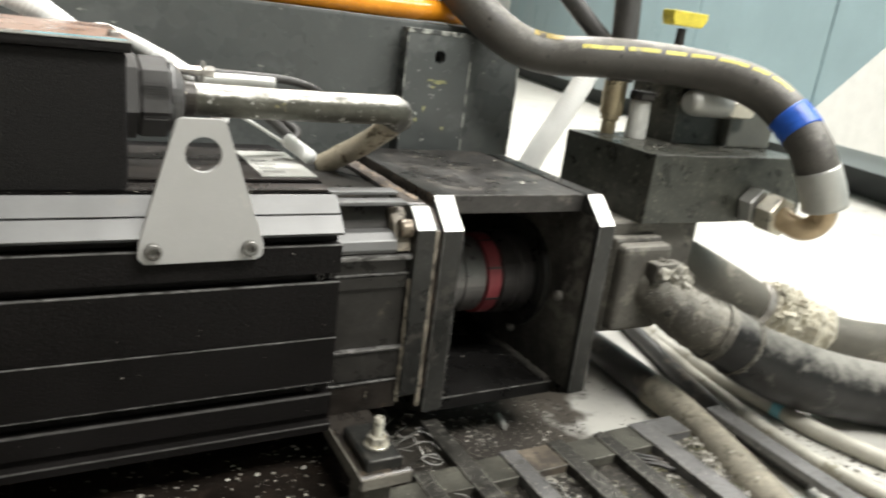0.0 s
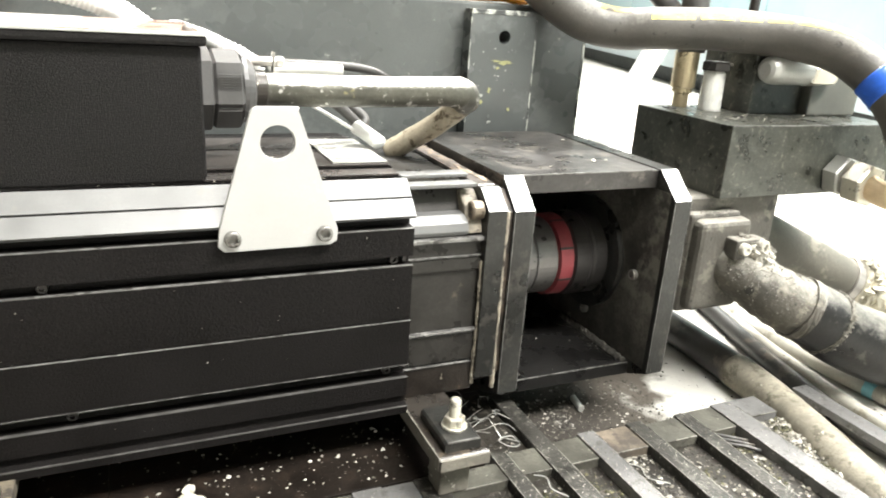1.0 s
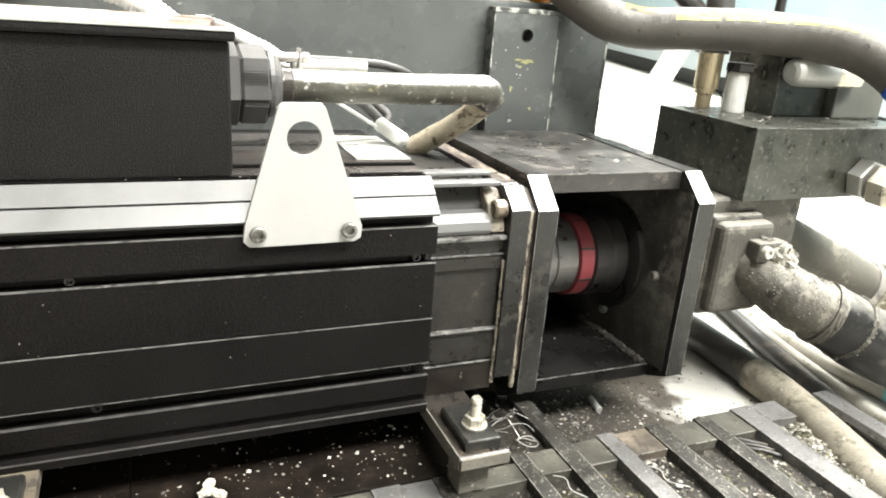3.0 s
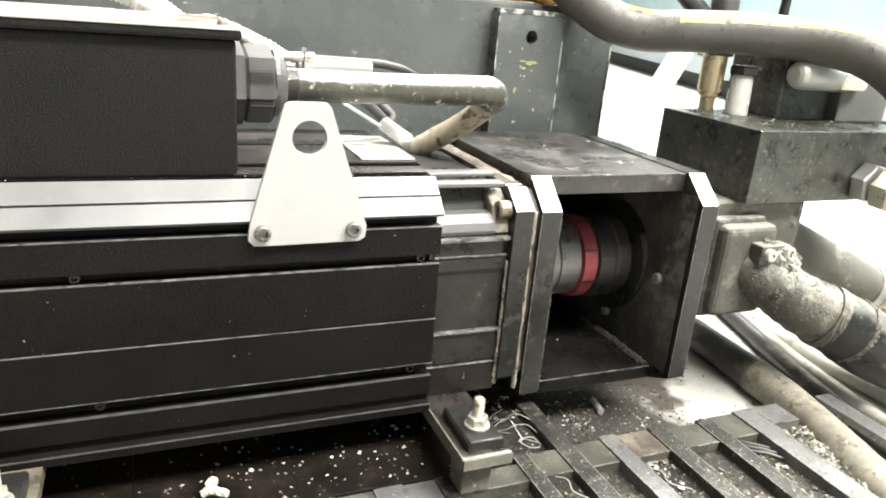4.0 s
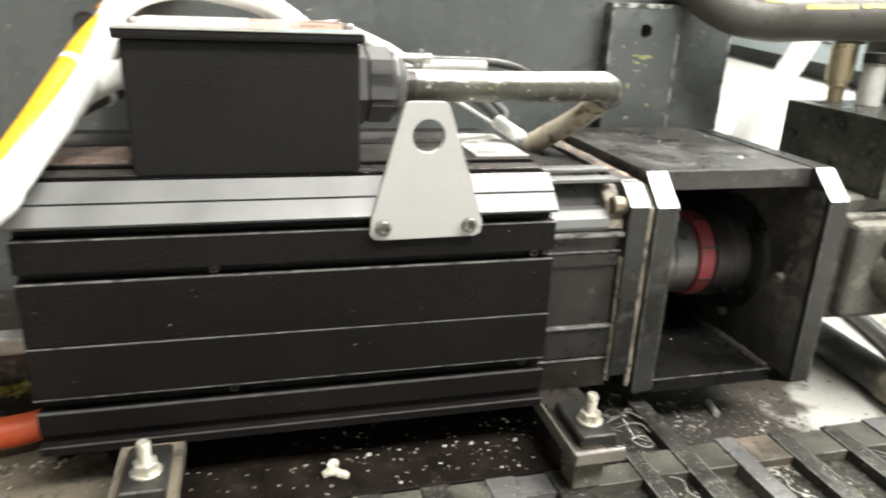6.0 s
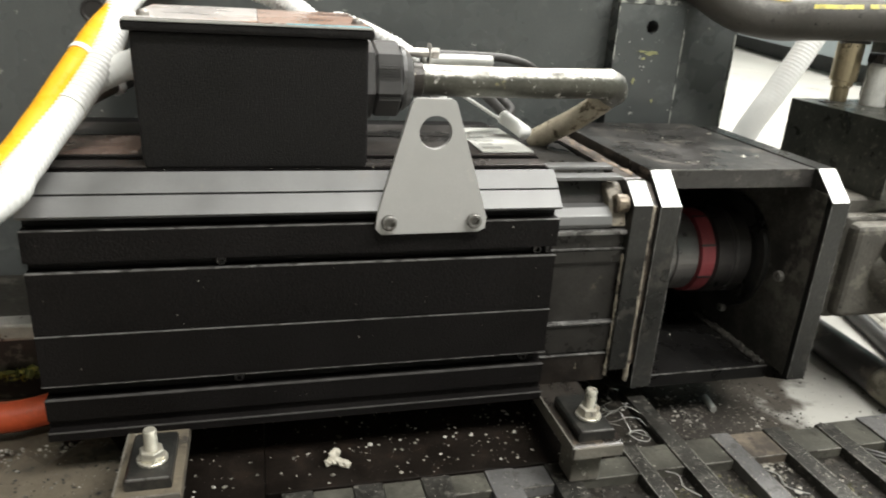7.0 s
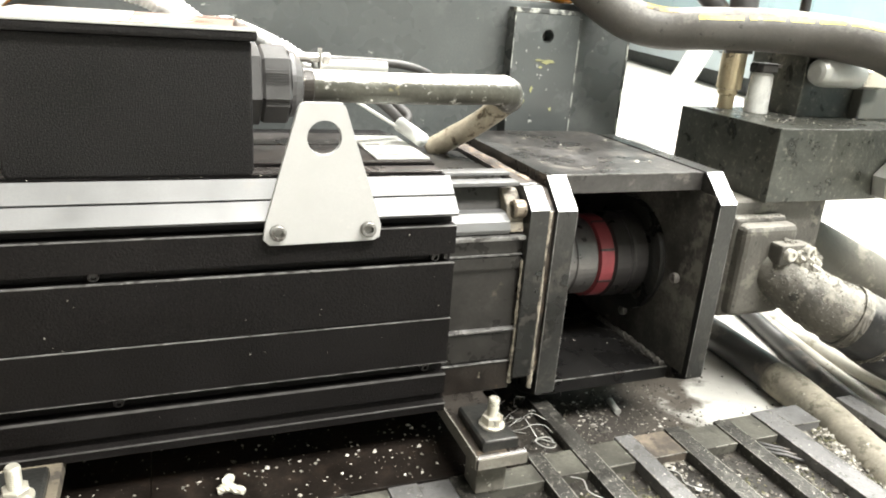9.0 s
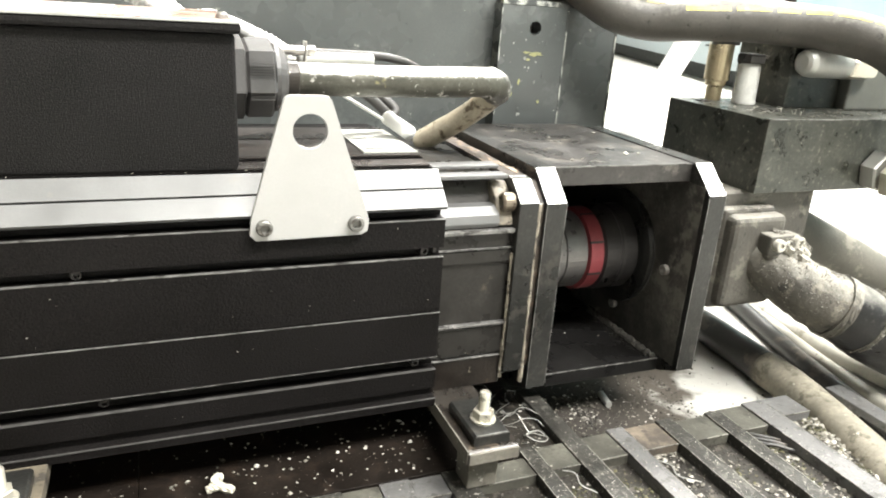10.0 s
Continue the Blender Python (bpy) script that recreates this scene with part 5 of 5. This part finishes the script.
part("conduit", pipe(CONDUIT, 0.013, 24, 40, radius=lambda i, s: 0.0128 + 0.0007 * math.sin(s * math.tau / 0.005)), M_WHITEHOSE, whitec, smooth=True)
part("branch", pipe([(-0.4020, 0.1080, 0.3150), (-0.3880, 0.1150, 0.3225), (-0.3600, 0.1200, 0.3330)], 0.0135, 20, 10, radius=lambda i, s: 0.0125 + 0.0005 * math.sin(s * math.tau / 0.005)), M_WHITEHOSE, whitec, "short white branch", smooth=True)
part("cable_tie", pipe(CONDUIT[4:6], 0.0138, 20, 3, radius=lambda i, s: 0.0138 if s < 0.006 else 0.010), M_GLASS, whitec, "clear cable tie")
amber = thing("amber_hose", (-0.44, 0.08, 0.3), "glossy amber-yellow hose tied to the conduit", "hose")
AMBER = [(-0.520, -0.115, 0.2000), (-0.4750, -0.0400, 0.2430), (-0.4500, 0.0050, 0.2660), (-0.4330, 0.0500, 0.2930), (-0.4225, 0.0800, 0.3130), (-0.4115, 0.1100, 0.3335), (-0.3980, 0.1450, 0.3570), (-0.3760, 0.1950, 0.3830), (-0.357, 0.25, 0.402), (-0.335, 0.29, 0.4085)]
part("hose", pipe(AMBER, 0.0100, 20, 10), M_YELHOSE, amber, smooth=True)
part("cable_tie", pipe([tuple(Vector(AMBER[5]).lerp(Vector(AMBER[6]), u)) for u in (0.10, 0.16, 0.22)], 0.0108, 20, 3), M_WHITEHOSE, amber, "white cable tie")
blackc = thing("black_cable", (-0.4, 0.16, 0.3), "black cable leading behind the connection box", "cable")
part("cable", pipe([(-0.46, 0.10, 0.262), (-0.43, 0.14, 0.285), (-0.39, 0.18, 0.304), (-0.34, 0.24, 0.315), (-0.28, 0.27, 0.318)], 0.0075, 12, 8), M_RUBBER, blackc, smooth=True)
white2 = thing("white_hose", (-0.35, 0.2, 0.3), "white hose behind the connection box", "hose")
part("hose", pipe([(-0.395, 0.17, 0.300), (-0.37, 0.235, 0.318), (-0.26, 0.250, 0.350), (-0.19, 0.225, 0.3660), (-0.165, 0.2385, 0.3640), (-0.1336, 0.20, 0.3520), (-0.1167, 0.20, 0.3440), (-0.09, 0.21, 0.325), (-0.06, 0.23, 0.285)], 0.008, 14, 24, radius=lambda i, s: 0.0080 + 0.0008 * math.sin(s * math.tau / 0.005)), M_WHITEHOSE, white2, smooth=True)
redp = thing("red_pipe", (-0.5, 0.1, 0.0), "orange-red painted pipe beside the motor end", "pipe")
part("pipe", pipe([(-0.80, 0.10, 0.030), (-0.62, 0.085, 0.014), (-0.53, 0.085, 0.002), (-0.49, 0.090, -0.001), (-0.43, 0.11, 0.004)], 0.0150, 20, 8), M_REDPIPE, redp, smooth=True)
part("saddle", box(-0.62, -0.58, 0.07, 0.10, BASE - 0.006, 0.002, 0.002), M_DUSTBASE, redp)
rail = thing("pale_bar", (-0.55, 0.1, 0.1), "pale metal bar behind the motor end", "bar")
part("bar", box(-0.95, -0.452, 0.098, 0.120, 0.074, 0.091, 0.003), M_STEEL, rail)
part("post", box(-0.60, -0.57, 0.105, 0.118, BASE - 0.006, 0.074, 0.002), M_STEEL, rail)
junk = thing("end_box", (-0.7, 0.2, 0.0), "dark oily box behind the motor end", "box")
part("body", box(-0.95, -0.465, 0.16, 0.30, BASE - 0.006, 0.060, 0.004), M_OILFLOOR, junk)
crust("debris", [(-0.60, 0.152, 0.004), (-0.54, 0.150, 0.007), (-0.47, 0.152, 0.010)], lambda u: 0.004, 260, 1.6, (0.0015, 0.0055), 72, M_GREENBIT, junk, "yellow-green debris")

# ---- pipes and hoses on the floor ----
p1 = thing("floor_pipe", (0.48, 0.0, FLOOR), "dusty tan pipe with a black rubber end", "pipe")
part("rubber_end", pipe([(0.518, 0.37, -0.038), (0.514, 0.240, -0.038), (0.506, 0.110, -0.0365), (0.5015, 0.052, -0.0365)], 0.0228, 20, 6), M_RUBBER, p1, "black rubber end", smooth=True)
part("pipe", pipe([(0.502, 0.058, -0.0362), (0.495, 0.0, -0.0362), (0.470, -0.10, -0.0362), (0.440, -0.20, -0.036), (0.40, -0.33, -0.036), (0.36, -0.5, -0.036)], 0.0238, 24, 8), M_TANPIPE, p1, smooth=True)
p2 = thing("floor_hose", (0.57, 0.1, FLOOR), "black hose lying on the pale floor", "hose")
part("hose", pipe([(0.69, 0.42, -0.047), (0.640, 0.24, -0.047), (0.597, 0.1021, -0.047), (0.569, -0.009, -0.047), (0.556, -0.08, -0.047), (0.553, -0.16, -0.047)], 0.0128, 18, 8), M_RUBBER, p2, smooth=True)
p3 = thing("flat_bar", (0.51, -0.1, FLOOR), "dark flat steel bar lying along the pipe", "bar")
flat = part("bar", prism([(0.534, -0.042), (0.560, -0.042), (0.560, -0.0320), (0.534, -0.0320)], -0.40, -0.008, 0.001, axis="y"), M_BARLIGHT, p3)
part("leg", box(0.536, 0.552, -0.39, -0.35, FLOOR, -0.042), M_BAR, p3)
part("leg", box(0.536, 0.552, -0.06, -0.03, FLOOR, -0.042), M_BAR, p3)
p4 = thing("white_floor_hose", (0.62, 0.0, FLOOR), "dirty white plastic hose on the floor", "hose")
part("hose", pipe([(0.69, 0.33, -0.0505), (0.655, 0.20, -0.0505), (0.6316, 0.1073, -0.0505), (0.6162, 0.0225, -0.0505), (0.6040, -0.0506, -0.0505), (0.605, -0.13, -0.0505), (0.63, -0.24, -0.0505)], 0.0092, 18, 8), M_DIRTYWHITE, p4, smooth=True)
part("clear_hose", pipe([(0.70, 0.34, -0.048), (0.662, 0.183, -0.048), (0.6617, 0.062, -0.048), (0.6681, -0.0255, -0.048), (0.672, -0.084, -0.048), (0.70, -0.17, -0.048)], 0.0118, 18, 8), M_DIRTYWHITE, p4, "smoother pale hose", smooth=True)
part("blue_tie", pipe([(0.667, -0.018, -0.048), (0.6685, -0.026, -0.048), (0.669, -0.034, -0.048)], 0.0128, 16, 3), M_CYAN, p4, "blue tie")
white3 = thing("drain_hose", (0.53, 0.42, 0.2), "white corrugated drain hose behind the manifold", "hose")
part("hose", pipe([(0.60, 0.42, 0.43), (0.590, 0.415, 0.385), (0.562, 0.41, 0.335), (0.526, 0.405, 0.280), (0.483, 0.40, 0.215), (0.440, 0.40, 0.12), (0.418, 0.40, -0.03), (0.416, 0.40, FLOOR)], 0.019, 22, 30, radius=lambda i, s: 0.0185 + 0.0007 * math.sin(s * math.tau / 0.006)), M_WHITEHOSE, white3, smooth=True)

# metal swarf: curled wires by the foot
swarf = thing("swarf", (0.1, 0.03, BASE), "curled pale metal swarf by the mounting foot", "swarf", kind="stuff")
bm = bmesh.new()
rng = random.Random(31)
for k in range(18):
    a = Vector((0.084 + rng.uniform(0, 0.036), rng.uniform(0.025, 0.080), BASE - 0.010))
    pts, h = [], rng.uniform(0, 6.28)
    for i in range(6):
        pts.append(tuple(a + Vector((0, 0, 0.004 + 0.010 * math.sin(i * 0.9 + k)))))
        h += rng.uniform(-0.9, 1.1)
        a = a + Vector((math.cos(h), math.sin(h), 0)) * rng.uniform(0.006, 0.016)
    pipe(pts, 0.00042, 5, 5, bm=bm)
pipe([(0.118 + (0.009 + 0.0012 * (k % 4)) * math.cos(k * 0.9), -0.008 + (0.008 - 0.0008 * (k % 3)) * math.sin(k * 0.9), BASE - 0.007 + 0.003 * math.sin(k * 0.7)) for k in range(12)], 0.0006, 5, 6, bm=bm)
pipe([(0.108, -0.075, BASE + 0.001), (0.116, -0.085, BASE + 0.003), (0.113, -0.100, BASE + 0.002), (0.122, -0.115, BASE + 0.002)], 0.0006, 5, 5, bm=bm)
pipe([(0.215, -0.075, BED + 0.004), (0.228, -0.088, BED + 0.004), (0.224, -0.105, BED + 0.004), (0.24, -0.12, BED + 0.004)], 0.0006, 5, 5, bm=bm)
part("strands", bm, M_FERRULE, swarf)
buried = thing("buried_cable", (0.36, -0.1, BASE), "thin black cables lying in the grit", "cable")
for k in range(3):
    part("strand", pipe([(0.343, -0.062 - 0.008 * k, BED + 0.003), (0.352, -0.072 - 0.009 * k, BED + 0.006), (0.362, -0.080 - 0.008 * k, BED + 0.006), (0.377, -0.086 - 0.010 * k, BED + 0.003)], 0.0022, 8, 5), M_RUBBER, buried, smooth=True)
chip = thing("torn_scrap", (-0.206, -0.02, BASE), "torn cream plastic scrap on the base plate", "scrap")
part("scrap", pipe([(-0.214, -0.011, BASE + 0.003), (-0.205, -0.010, BASE + 0.004), (-0.191, -0.017, BASE + 0.002)], 0.0034, 8, 4, rough=0.0013, seed=3), M_SCRAP, chip)
part("scrap_tip", pipe([(-0.207, -0.009, BASE + 0.004), (-0.205, -0.002, BASE + 0.007), (-0.201, 0.003, BASE + 0.003)], 0.0038, 8, 4, rough=0.0013, seed=7), M_SCRAP, chip)
peg = thing("loose_peg", (0.265, 0.076, FLOOR), "grey loose peg on the dirty floor", "peg")
part("peg", rod((0.2665, 0.091, FLOOR + 0.0042), (0.2612, 0.064, FLOOR + 0.0042), 0.0042, 14), M_FERRULE, peg)

scatter("chips", 30, [(-0.43, -0.01, 0.036, 0.039, 0.2548), (-0.17, -0.005, 0.08, 0.2, 0.2600)], (0.0006, 0.0026), 41, M_CHIP, "pale crumbs on the motor top", "chips")
nub = thing("floor_bracket", (0.62, 0.62, FLOOR), "small dark bracket on the pale floor behind the manifold", "bracket")
part("foot_plate", box(0.80, 0.90, 0.98, 1.06, FLOOR, FLOOR + 0.012, 0.003), M_DARKKICK, nub)
part("upright", box(0.83, 0.87, 1.0, 1.04, FLOOR + 0.012, FLOOR + 0.05, 0.004), M_DARKKICK, nub)

# ---- distance: teal machine enclosure ----
teal = thing("teal_enclosure", (3.2, 3.0, FLOOR), "teal sheet-metal machine enclosure on a dark kick base", "machine", kind="structure")


def slab(u0, u1, off, depth, z0, z1, bevel=0.0):
    """A box along the line of the enclosure's front: u along it, off in front of it."""
    o, d = Vector((2.62, 1.13, 0)), Vector((1.73, 4.92, 0)).normalized()
    n = Vector((-d.y, d.x, 0))
    bm = box(u0, u1, 0, 1, z0, z1, 0)
    for v in bm.verts:
        u, w, z = v.co
        v.co = o + d * u + n * (off if w > 0.5 else -depth) + Vector((0, 0, z))
    if bevel:
        bmesh.ops.bevel(bm, geom=bm.edges[:], offset=bevel, segments=2, affect="EDGES")
    return bm


part("kick", slab(-3.2, 6.5, -0.10, 1.0, FLOOR, 0.065), M_DARKKICK, teal, "dark recessed kick base")
for k in range(8):
    part("panel", slab(-3.2 + k * 1.2, -2.005 + k * 1.2, 0.0, 1.1, 0.065, 1.9, 0.006), M_TEAL, teal)
part("ledge", slab(-3.2, 6.5, 0.05, -0.004, 0.070, 0.26, 0.004), M_LEDGE, teal, "pale grey-blue lower ledge")
for k in range(14):
    part("slot", slab(-2.9 + k * 0.65, -2.55 + k * 0.65, 0.053, -0.051, 0.195, 0.208), M_DARKKICK, teal, "dark slot")
# White sheet with a slanted upper edge, in front of the ledge.
guard = prism([(0.30, 0.14), (0.30, 0.236), (0.082, 0.425), (-0.60, 1.02), (-0.60, 0.14)], 0.054, 0.070, axis="y")
along = Vector((1.73, 4.92, 0)).normalized()
for v in guard.verts:
    u, w, z = v.co
    v.co = Vector((2.62, 1.13, z)) + along * u + Vector((-along.y, along.x, 0)) * w
part("slanted_panel", guard, M_WHITEHOSE, teal, "white slanted panel")
